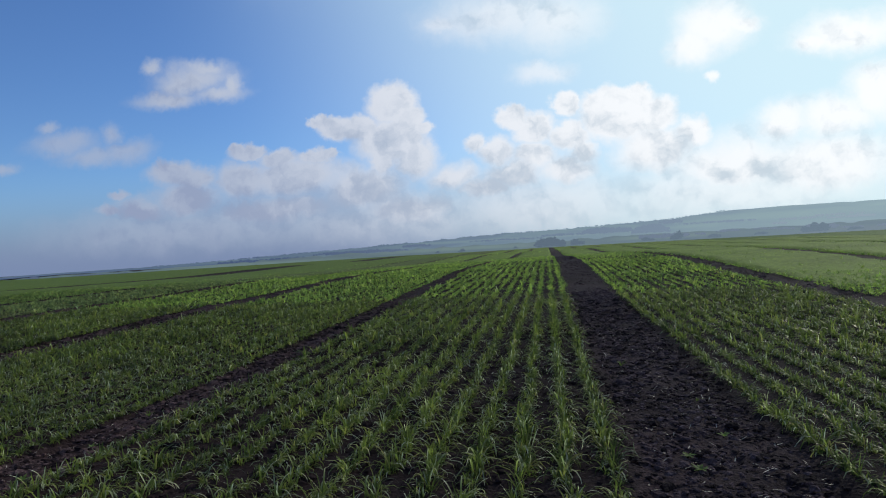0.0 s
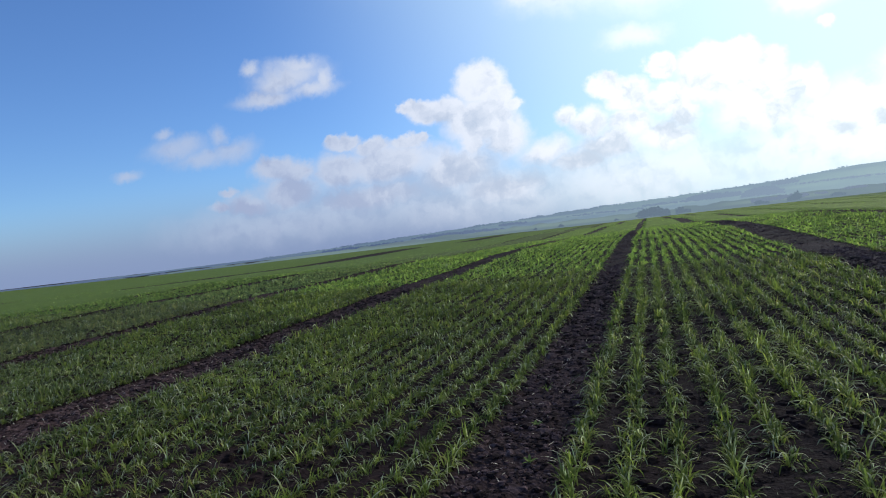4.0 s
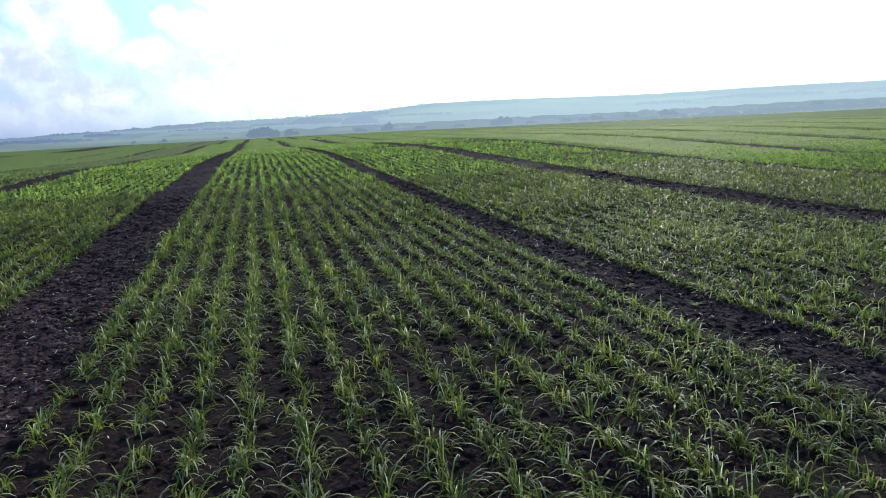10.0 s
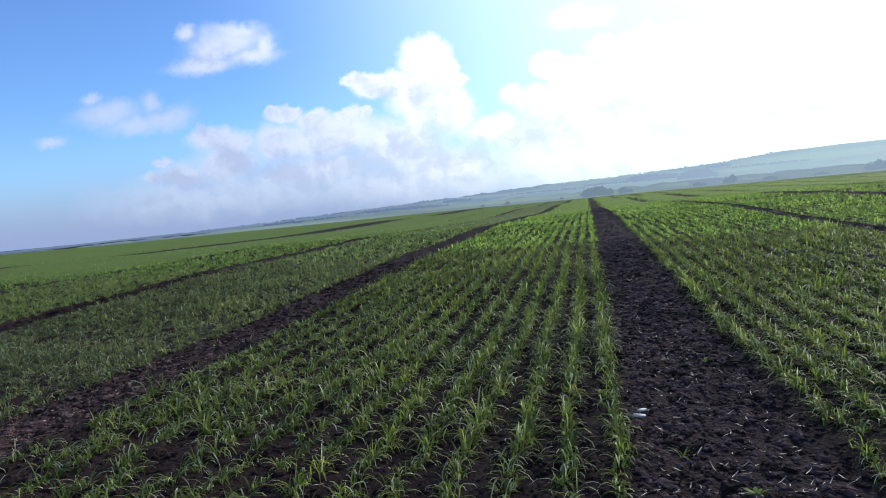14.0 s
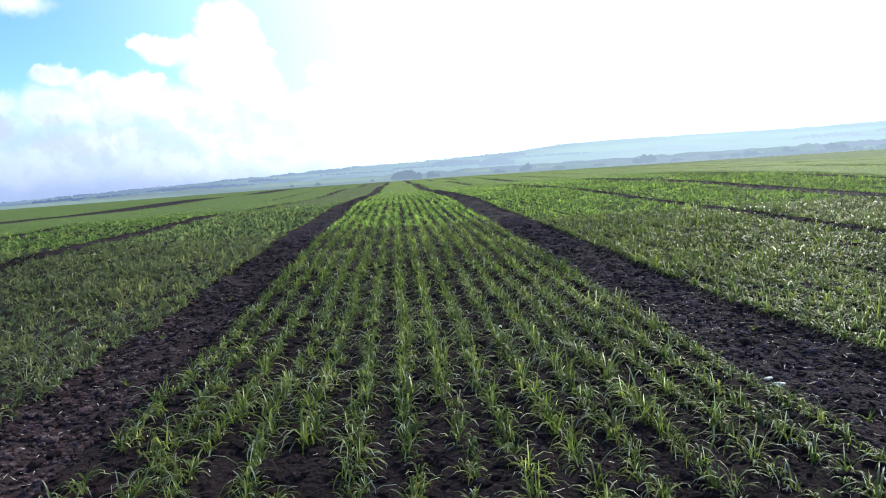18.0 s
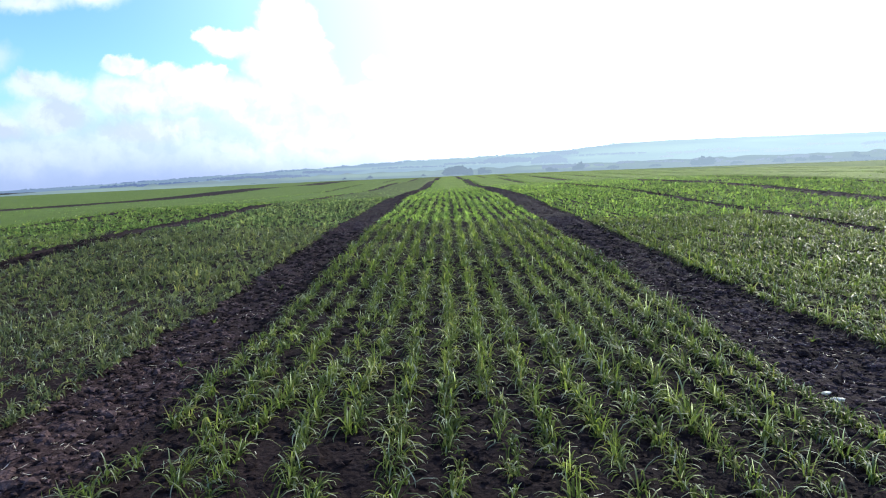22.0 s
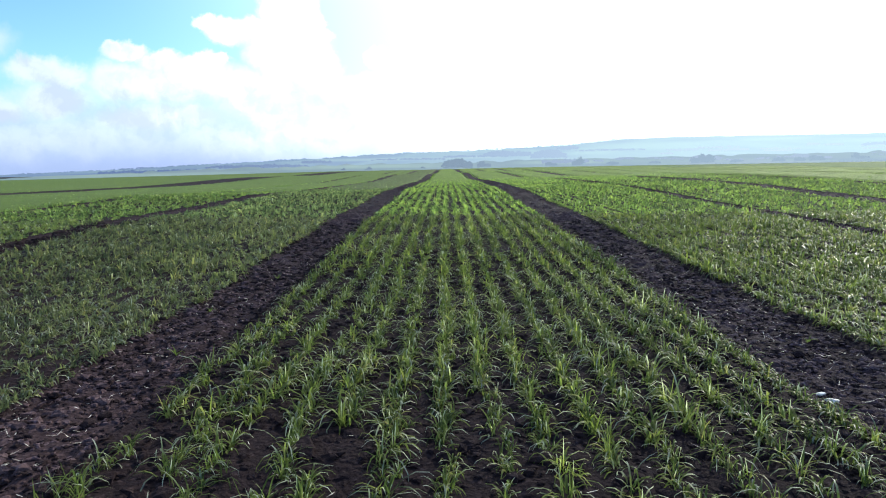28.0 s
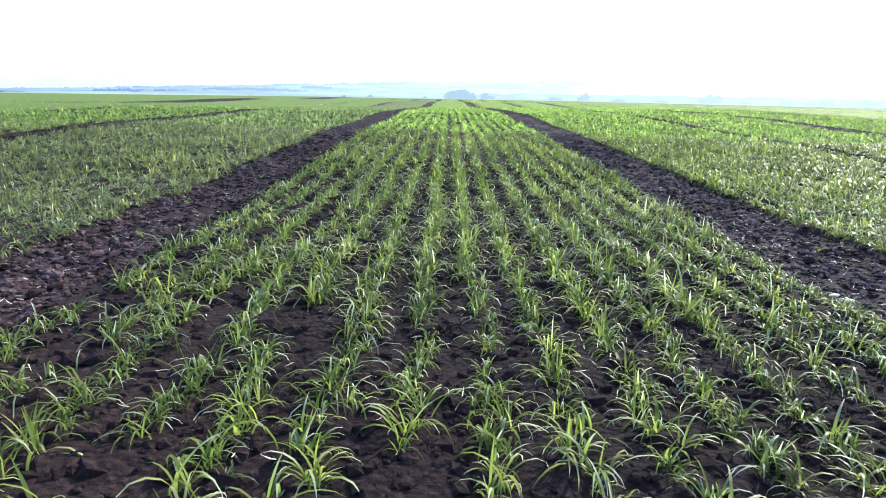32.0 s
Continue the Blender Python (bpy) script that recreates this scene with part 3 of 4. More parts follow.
def crop_rows(first, last, pitch, tall, cover_, scatter, thin_edge):
    parts = []
    rows = np.arange(first, last + 1e-6, pitch)
    base = 0
    dense = pitch < 0.25     # sown close: the rows merge early into one cover
    aside = max(0.0, first, -12.4 - last)     # a stand far beside the walk needs no finer blades than one far ahead
    coarse = ([s for s in STAGES if s[1] > aside * 1.5] or STAGES[-1:])[0]
    for stage in STAGES:
        y0, y1 = stage[:2]
        per_m, count, segs, wide, factor = (coarse if y1 <= coarse[1] else stage)[2:]
        cx, cy = [], []
        joined = y0 >= (30 if dense else 60)     # far off, every second row stands for two
        for r in rows[::2] if joined else rows:
            n = int((y1 - y0) * per_m)
            yy = y0 + (y1 - y0) * (np.arange(n) + RNG.random(n)) / max(n, 1)
            drift = 0.055 * (value_noise(yy * 0.9 + r * 5.1, np.full(n, r * 2.3)) - 0.5)
            side = np.interp(r, (first, last), scatter)
            xx = r + drift + RNG.normal(0, side + (0.08 if joined else 0.0), n)
            gap = value_noise(yy * 2.6 + r * 9.13, np.full(n, r * 12.9)) * 0.72 + value_noise(yy * 0.5 + r, np.full(n, r * 1.7)) * 0.28
            full = min(1.0, np.interp(r, (first, last), cover_) + (0.10 if y0 >= 8 else 0.0))
            front = np.clip((4.4 - yy) / 2.0, 0, 1) * (0.04 + 0.12 * min(1.0, max(0.0, (-12.0 - r) / 1.2) if r > -13.9 else 0.0))     # the fronts of the rows came up unevenly
            keep = gap > (1 - full) * 0.72 + front + RNG.normal(0, 0.05, n)
            edge = min(r - first, last - r)
            if edge < pitch * 0.7 and y0 < 10:
                keep &= gap > thin_edge
            keep &= seen_wedge(xx, yy) | ((RNG.random(n) < 0.14) & (xx > -26) & (xx < 12) & (yy < 60))
            cx.append(xx[keep])
            cy.append(yy[keep])
        cx, cy = np.concatenate(cx), np.concatenate(cy)
        for x0, x1, near_y, far_y, _, _ in ROW_FRONTS:
            single = (cx > x0) & (cx < x1) & (cy > near_y) & (cy < far_y)
            cx, cy = cx[~single], cy[~single]
        if not len(cx):
            continue
        n = len(cx) * count
        vigour = np.clip(RNG.normal(1, 0.26, len(cx)), 0.4, 1.6) * (0.72 + 0.56 * value_noise(cx * 1.1, cy * 1.1))
        bx = np.repeat(cx, count) + RNG.normal(0, 0.012, n)
        by = np.repeat(cy, count) + RNG.normal(0, 0.018 if segs > 2 else 0.035, n)
        v = np.repeat(vigour, count)
        length = tall * factor * v * RNG.uniform(0.5, 1.3, n)
        width = wide * RNG.uniform(0.7, 1.25, n) * (1.7 if pitch > 0.5 else 1.0) * (1.6 if joined else 1.0)
        width = np.minimum(width, 0.17)
        turn = RNG.uniform(0, 2 * np.pi, n)
        turn = np.arctan2(np.sin(turn), np.cos(turn) * 0.85)
        young = RNG.random(n) < 0.22
        lean = np.where(young, np.abs(RNG.normal(0.14, 0.12, n)), np.abs(RNG.normal(0.36, 0.24, n)))
        droop = np.where(young, RNG.uniform(0.1, 0.9, n), np.clip(RNG.normal(2.55, 0.55, n), 1.1, 3.4))
        length = np.where(young, length * 0.66, length)
        width = np.where(young, width * 0.75, width)
        droop = droop * (0.30, 0.30, 0.95, 1.0, 1.0, 1.0)[segs]
        lean = lean * 1.0 + (0.35 if segs == 1 else 0.12 if segs == 2 else 0.0)
        co, tris = blades(bx, by, lie(bx, by) - 0.012, length, width, turn, lean, droop, segs)
        # dried tips, and glints of arching blades painted on as pale colour
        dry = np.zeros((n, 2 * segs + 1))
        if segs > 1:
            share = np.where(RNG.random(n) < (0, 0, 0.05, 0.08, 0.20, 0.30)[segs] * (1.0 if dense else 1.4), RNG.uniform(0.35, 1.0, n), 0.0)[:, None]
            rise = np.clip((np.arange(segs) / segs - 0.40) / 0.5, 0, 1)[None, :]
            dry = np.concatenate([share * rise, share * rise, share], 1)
        tone = np.clip(RNG.normal(0.47, 0.13 if dense and first > 0 else 0.26, len(cx)), 0, 1)
        tone = np.repeat(np.repeat(tone, count), 2 * segs + 1)
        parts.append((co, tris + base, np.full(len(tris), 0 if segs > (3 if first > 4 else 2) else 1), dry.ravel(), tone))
        base += len(co)
    # the closed cover of leaves, which comes up between the blades where single plants can no longer be told
    near, closed = ((22.0, 42.0) if first < 0 else (10.0, 22.0)) if dense else (26.0, 52.0) if pitch < 0.29 else (12.0, 20.0)
    xs = np.linspace(first - 0.04, last + 0.04, max(6, int((last - first) / (0.22 if last - first < 6 else 0.8))))
    ys = np.array(spaced(near, FIELD_END, 0.30, 1.022))
    qx, qy = [g.ravel() for g in np.meshgrid(xs, ys, indexing="ij")]
    rise = np.clip((qy - near) / (closed - near), 0, 1)
    lump = 0.035 + 0.055 * value_noise(qx * 2.7, qy * 1.6) + 0.03 * value_noise(qx * 0.6 + 9, qy * 0.5)
    h = np.where((qx < first) | (qx > last), 0.0, (lump + 0.04) * rise) - 0.04
    i = np.arange(len(xs) - 1)[:, None] * len(ys) + np.arange(len(ys) - 1)[None, :]
    q = np.stack([i, i + len(ys), i + len(ys) + 1, i + 1], -1).reshape(-1, 4)
    tris = np.concatenate([q[:, [0, 1, 2]], q[:, [0, 2, 3]]])
    middle = q[:, 0]
    q_seen = seen_wedge(qx[middle], qy[middle])
    tris = tris[np.concatenate([q_seen, q_seen])]
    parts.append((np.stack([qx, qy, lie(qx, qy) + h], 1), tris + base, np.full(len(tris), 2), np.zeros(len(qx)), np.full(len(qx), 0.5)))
    return [np.concatenate([p[k] for p in parts]) for k in range(5)]


# each plot: first and last row, row pitch, blade length, how full the rows are, scatter across the row, leaf, label
PLOTS = [
    (-13.75, -10.05, 0.264, 0.190, (0.70, 0.97), (0.034, 0.023), LEAF, "rows of young green cereal plants with dark soil between"),
    (-9.16 + 0.26, -5.03, 0.258, 0.195, (0.94, 0.95), (0.026, 0.023), LEAF, "rows of young green cereal plants with dark soil between"),
    (-4.28, -0.66, 0.274, 0.195, 0.97, (0.030, 0.022), LEAF, "rows of young green cereal plants with dark soil between"),
    (0.60, 4.25, 0.27, 0.190, 0.96, 0.028, LEAF, "rows of young green cereal plants beside bare soil"),
    (-19.0, -14.78, 0.22, 0.165, 0.84, 0.055, LEAF_BLUE, "dense plot of bluish green young cereal"),
    (-24.08, -20.0, 0.225, 0.155, 0.92, 0.09, LEAF_LIGHT, "dense plot of light green young cereal"),
    (-36.9, -24.85, 0.30, 0.15, 0.97, 0.12, LEAF_LIGHT, "broad dense stand of light green young cereal"),
    (-460.0, -150.0, 2.4, 0.15, 0.98, 0.8, LEAF_LIGHT, "bright green young cereal far to the side"),
    (-150.0, -42.3, 0.60, 0.15, 0.98, 0.2, LEAF_LIGHT, "wide dense stand of bright green young cereal"),
]
for i in range(6):
    a, b = 4.62 + 4.9 * i + 0.46, 4.62 + 4.9 * (i + 1) - 0.46
    PLOTS.append((a, b, 0.225, 0.135, 0.98, 0.07, LEAF, "dense plot of young green cereal"))
PLOTS.append((170.0, 460.0, 2.4, 0.15, 0.97, 0.8, LEAF_FAR, "bright green young cereal far to the side"))
PLOTS.append((34.3, 170.0, 0.68, 0.15, 0.97, 0.2, LEAF_FAR, "wide dense stand of bright green young cereal"))
stands = []
for first, last, pitch, tall, cover_, scatter, leaf, label in PLOTS:
    co, tris, kinds, dry, tone = crop_rows(first, last, pitch, tall, cover_ if isinstance(cover_, tuple) else (cover_, cover_), scatter if isinstance(scatter, tuple) else (scatter, scatter), 0.11)
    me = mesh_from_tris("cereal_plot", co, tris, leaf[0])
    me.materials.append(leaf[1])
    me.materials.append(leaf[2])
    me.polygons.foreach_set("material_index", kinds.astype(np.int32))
    me.attributes.new("dry_tip_glint", "FLOAT", "POINT").data.foreach_set("value", dry.astype(np.float32))
    me.attributes.new("tuft_tone", "FLOAT", "POINT").data.foreach_set("value", tone.astype(np.float32))
    ob = new("cereal_plot", me)
    tagged(ob, label, "crop", "plots of the field", "stuff")
    stands.append(ob)

# single plants at the front of the rows
TUFTS = []
for k in range(14):
    n = 13 + k % 6
    young = RNG.random(n) < 0.25
    co, tris = blades(RNG.normal(0, 0.012, n), RNG.normal(0, 0.016, n), np.zeros(n), 0.152 * RNG.uniform(0.5, 1.25, n) * np.where(young, 0.75, 1.0), 0.0070 * RNG.uniform(0.7, 1.25, n),
                      RNG.uniform(0, 2 * np.pi, n), np.abs(RNG.normal(0.34, 0.22, n)), np.where(young, RNG.uniform(0.1, 0.9, n), np.clip(RNG.normal(2.55, 0.55, n), 1.1, 3.4)), 6)
    me = mesh_from_tris("cereal_plant", co, tris, LEAF[0])
    # painted glints and dried tips of the single plant's blades
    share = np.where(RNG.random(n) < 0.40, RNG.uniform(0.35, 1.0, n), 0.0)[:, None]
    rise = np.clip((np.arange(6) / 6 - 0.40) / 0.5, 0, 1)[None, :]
    me.attributes.new("dry_tip_glint", "FLOAT", "POINT").data.foreach_set("value", np.concatenate([share * rise, share * rise, share], 1).ravel().astype(np.float32))
    me.attributes.new("tuft_tone", "FLOAT", "POINT").data.foreach_set("value", np.full(len(co), np.clip(RNG.normal(0.47, 0.22), 0, 1), np.float32))
    TUFTS.append(me)
for stand, plot, (x0, x1, near_y, far_y, least_a, least_b) in zip(stands, PLOTS, ROW_FRONTS):
    for r in np.arange(plot[0], plot[1] + 1e-6, plot[2]):
        if not x0 < r < x1:
            continue
        y = near_y + 0.06 * RNG.random()
        while y < far_y:
            gap = value_noise(np.array([y * 2.6 + r * 9.13]), np.array([r * 12.9]))[0] + RNG.normal(0, 0.06)
            if gap > np.interp(r, (x0, x1), (least_a, least_b)):
                x = r + RNG.normal(0, 0.026)
                plant = new("plant", TUFTS[int(RNG.integers(len(TUFTS)))])
                size = float(np.clip(RNG.normal(0.98, 0.24), 0.45, 1.5))
                plant.matrix_world = pose(x, y, float(lie(np.array([x]), np.array([y]))[0]) - 0.012, 0, 0, RNG.uniform(0, 360)) @ Matrix.Diagonal((size, size, size, 1))
                plant.parent = stand
            y += RNG.uniform(0.04, 0.085)

# ---- distance ----
RIDGE_AZ = [-90, -60, -52, -44, -36, -28, -20, -12, -6, 0, 6, 11, 15, 20, 26, 34, 42, 50, 60, 90]
RIDGE_EL = [-1.0, -1.0, -0.75, -0.5, -0.3, 0.0, 0.36, 0.62, 0.96, 1.15, 1.34, 1.54, 1.92, 2.0, 1.92, 1.80, 1.86, 1.80, 1.8, 1.5]


HILL_S = np.linspace(0, 1.2, 37)


def hill_rise(s):
    return np.interp(s, [0, 0.12, 0.25, 0.4, 0.55, 0.7, 0.82, 0.92, 1.0, 1.06, 1.2], [0, 0.05, 0.16, 0.33, 0.52, 0.71, 0.85, 0.95, 1.0, 0.97, 0.6])


def hill_point(spec, az, s):
    """A point of a slope, az in degrees, s from its foot (0) to its crest (1)."""
    dist0, dist1, azs, els, foot_el = spec
    d = dist0 + (dist1 - dist0) * s
    low = 1.4 + dist0 * math.tan(radians(foot_el)) - 3
    top = 1.4 + dist1 * np.tan(np.radians(np.interp(az, azs, els)))
    z = low + (top - low) * hill_rise(s)
    return -6 + d * np.sin(np.radians(az)), d * np.cos(np.radians(az)), z


def hill_at(spec, az, el):
    """The point of a slope that shows at this height in degrees, and its distance."""
    s = np.linspace(0.02, 0.99, 60)
    x, y, z = hill_point(spec, np.full(60, az), s)
    seen = np.degrees(np.arctan2(z - 1.4, np.hypot(x + 6, y)))
    k = int(np.argmin(np.abs(seen - el)))
    return x[k], y[k], z[k], math.hypot(x[k] + 6, y[k])


def hill(name, spec, mat, rough, label, meadows=()):
    """A long slope that rises to its crest, and falls behind it. meadows: az, el, half widths in degrees."""
    az = np.linspace(-80, 80, 401)[:, None]
    x, y, z = hill_point(spec, az, HILL_S[None, :])
    d = np.hypot(x + 6, y)
    z = z + d * np.radians(rough) * (value_noise(az * 1.3 + 40, np.full_like(az, 5.5)) - 0.5) * np.clip(HILL_S, 0, 1)[None, :]
    z = z + 0.0016 * d * (value_noise(az * 0.5 + 20 + 0 * z, HILL_S[None, :] * 5 + 9 + 0 * z) - 0.5) * (HILL_S < 0.9)[None, :]
    n = len(HILL_S)
    i = np.arange(400)[:, None] * n + np.arange(n - 1)[None, :]
    q = np.stack([i, i + n, i + n + 1, i + 1], -1).reshape(-1, 4)
    tris = np.concatenate([q[:, [0, 1, 2]], q[:, [0, 2, 3]]])
    me = mesh_from_tris(name, np.stack([x, y, z], -1).reshape(-1, 3), tris, mat)
    el = np.degrees(np.arctan2(z - 1.4, d))
    grass = np.zeros_like(z)
    for a0, e0, ra, re in meadows:
        grass = np.maximum(grass, np.clip(1.5 - 1.3 * np.maximum(np.abs(az - a0) / ra, np.abs(el - e0) / re), 0, 1))
    me.attributes.new("meadow", "FLOAT", "POINT").data.foreach_set("value", grass.ravel().astype(np.float32))
    return tagged(new(name, me), label, "hills", kind="structure")


RIDGE = (1500, 3400, RIDGE_AZ, RIDGE_EL, -0.3)
VALLEY = (420, 1300, [-90, -52, -36, -20, -8, 0, 8, 14, 30, 50, 90], [-1.1, -0.85, -0.5, -0.05, 0.15, 0.2, 0.30, 0.34, 0.42, 0.6, 0.9], -1.2)
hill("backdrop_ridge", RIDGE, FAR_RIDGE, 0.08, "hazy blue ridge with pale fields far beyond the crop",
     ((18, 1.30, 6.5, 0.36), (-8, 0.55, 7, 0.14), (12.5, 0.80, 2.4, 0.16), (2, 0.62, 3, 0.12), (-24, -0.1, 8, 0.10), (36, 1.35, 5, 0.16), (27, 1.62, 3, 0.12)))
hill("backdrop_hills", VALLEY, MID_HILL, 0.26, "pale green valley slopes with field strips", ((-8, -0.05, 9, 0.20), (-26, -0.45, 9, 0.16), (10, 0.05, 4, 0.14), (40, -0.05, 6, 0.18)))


def clump_mesh(name, spots, mat):
    """Many small leafy lumps joined in one mesh. spots: x, y, z, half width, half height."""
    ico = bmesh.new()
    bmesh.ops.create_icosphere(ico, subdivisions=1, radius=1)
    bv = np.array([v.co[:] for v in ico.verts])
    bt = np.array([[v.index for v in f.verts] for f in ico.faces])
    ico.free()
    n = len(spots)
    jit = RNG.uniform(0.65, 1.25, (n, len(bv), 1))
    co = bv[None] * jit * spots[:, None, [3, 3, 4]] + spots[:, None, :3]
    tris = (np.arange(n)[:, None, None] * len(bv) + bt[None]).reshape(-1, 3)
    me = mesh_from_tris(name, co.reshape(-1, 3), tris, mat)
    me.polygons.foreach_set("use_smooth", np.zeros(len(tris), bool))
    return me


def wood_line(az0, az1, dist, el, tall, count, mat, label):
    az = np.radians(RNG.uniform(az0, az1, count))
    d = dist * RNG.uniform(0.97, 1.03, count)
    el_here = np.interp(np.degrees(az), *el) if isinstance(el, tuple) else np.full(count, el)
    z = 1.4 + d * np.tan(np.radians(el_here))
    h = tall * (0.35 + 0.9 * value_noise(np.degrees(az) * 2.2 + dist, np.full(count, 2.0))) * RNG.uniform(0.6, 1.2, count)
    spots = np.stack([-6 + d * np.sin(az), d * np.cos(az), z + h * 0.4, h * RNG.uniform(0.6, 1.2, count), h * 0.6], 1)
    ob = new("far_wood", clump_mesh("far_wood", spots, mat))
    return tagged(ob, label, "trees", "far woods", "stuff")


def slope_wood(spec, az0, az1, el0, el1, count, tall, mat, label):
    """A wood on a slope, between two bearings, from el0 at its foot to el1 at its top, with a ragged outline."""
    spots = []
    while len(spots) < count:
        u, w = RNG.random(), RNG.random()
        if w > 0.35 + 0.65 * math.sin(math.pi * u) ** 0.6 * (0.6 + 0.6 * value_noise(np.array([u * 5 + az0]), np.array([7.0]))[0]):
            continue
        x, y, z, d = hill_at(spec, az0 + (az1 - az0) * u, el0 + (el1 - el0) * w)
        h = tall * RNG.uniform(0.6, 1.3)
        spots.append((x + RNG.normal(0, d * 0.0006), y, z + h * 0.35, h * RNG.uniform(0.6, 1.1), h * 0.6))
    ob = new("far_wood", clump_mesh("far_wood", np.array(spots), mat))
    return tagged(ob, label, "trees", "far woods", "stuff")


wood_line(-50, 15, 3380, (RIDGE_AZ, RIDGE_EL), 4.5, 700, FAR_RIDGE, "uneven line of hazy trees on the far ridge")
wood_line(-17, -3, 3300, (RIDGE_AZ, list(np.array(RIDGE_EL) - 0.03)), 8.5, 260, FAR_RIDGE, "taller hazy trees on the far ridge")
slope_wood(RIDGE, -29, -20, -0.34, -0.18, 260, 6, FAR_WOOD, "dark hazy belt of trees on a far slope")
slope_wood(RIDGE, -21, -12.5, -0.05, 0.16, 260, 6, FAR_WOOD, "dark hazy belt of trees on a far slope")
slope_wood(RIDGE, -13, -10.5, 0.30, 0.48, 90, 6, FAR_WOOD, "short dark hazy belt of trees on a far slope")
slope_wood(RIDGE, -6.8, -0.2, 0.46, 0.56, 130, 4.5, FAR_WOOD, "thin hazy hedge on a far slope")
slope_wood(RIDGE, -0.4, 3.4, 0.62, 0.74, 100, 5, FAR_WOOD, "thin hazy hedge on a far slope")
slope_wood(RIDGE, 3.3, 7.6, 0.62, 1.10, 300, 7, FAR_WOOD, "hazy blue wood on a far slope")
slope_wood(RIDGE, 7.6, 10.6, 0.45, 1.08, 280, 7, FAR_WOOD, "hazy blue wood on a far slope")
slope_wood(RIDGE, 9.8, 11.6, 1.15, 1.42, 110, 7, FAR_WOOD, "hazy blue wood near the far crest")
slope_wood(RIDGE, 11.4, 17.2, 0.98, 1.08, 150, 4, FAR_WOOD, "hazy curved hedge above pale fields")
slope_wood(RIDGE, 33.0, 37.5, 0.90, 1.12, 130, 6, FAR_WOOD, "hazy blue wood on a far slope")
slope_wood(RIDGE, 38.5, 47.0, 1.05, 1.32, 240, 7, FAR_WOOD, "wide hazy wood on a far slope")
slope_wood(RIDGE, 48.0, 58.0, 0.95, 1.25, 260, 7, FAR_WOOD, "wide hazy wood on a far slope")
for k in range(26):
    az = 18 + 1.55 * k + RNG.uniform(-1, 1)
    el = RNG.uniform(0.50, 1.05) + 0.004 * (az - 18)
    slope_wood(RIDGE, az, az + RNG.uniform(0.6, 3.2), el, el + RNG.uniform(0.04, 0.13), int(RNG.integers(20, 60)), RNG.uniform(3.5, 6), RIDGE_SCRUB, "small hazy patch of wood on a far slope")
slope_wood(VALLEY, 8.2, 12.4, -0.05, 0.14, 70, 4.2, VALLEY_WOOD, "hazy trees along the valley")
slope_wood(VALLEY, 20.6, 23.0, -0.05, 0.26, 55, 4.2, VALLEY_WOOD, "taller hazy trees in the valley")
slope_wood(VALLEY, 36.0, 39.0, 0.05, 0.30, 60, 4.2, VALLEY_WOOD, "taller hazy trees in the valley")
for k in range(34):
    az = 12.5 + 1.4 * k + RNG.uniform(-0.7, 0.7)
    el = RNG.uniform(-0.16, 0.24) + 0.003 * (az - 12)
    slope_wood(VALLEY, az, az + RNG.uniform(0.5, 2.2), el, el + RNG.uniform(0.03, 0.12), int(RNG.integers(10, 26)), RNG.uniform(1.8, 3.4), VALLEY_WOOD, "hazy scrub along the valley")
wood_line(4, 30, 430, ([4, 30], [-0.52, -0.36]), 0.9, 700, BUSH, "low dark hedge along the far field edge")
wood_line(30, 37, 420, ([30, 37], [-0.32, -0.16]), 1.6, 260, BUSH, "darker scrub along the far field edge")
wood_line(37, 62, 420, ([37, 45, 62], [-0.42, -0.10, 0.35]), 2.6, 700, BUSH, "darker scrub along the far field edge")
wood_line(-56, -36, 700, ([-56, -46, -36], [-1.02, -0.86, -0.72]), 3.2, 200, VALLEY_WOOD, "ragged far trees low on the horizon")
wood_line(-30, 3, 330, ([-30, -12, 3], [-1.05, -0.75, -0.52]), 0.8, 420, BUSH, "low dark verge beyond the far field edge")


# ---- clods, straw, stones and weeds ----
LUMP_V = np.array([(math.cos(a), math.sin(a), -0.45) for a in (0.3, 1.9, 3.3, 4.9)] + [(0.6 * math.cos(a), 0.6 * math.sin(a), 0.62) for a in (0.9, 3.0, 5.2)])
LUMP_T = np.array([(0, 1, 4), (1, 5, 4), (1, 2, 5), (2, 3, 6), (2, 6, 5), (3, 0, 6), (0, 4, 6), (4, 5, 6)])


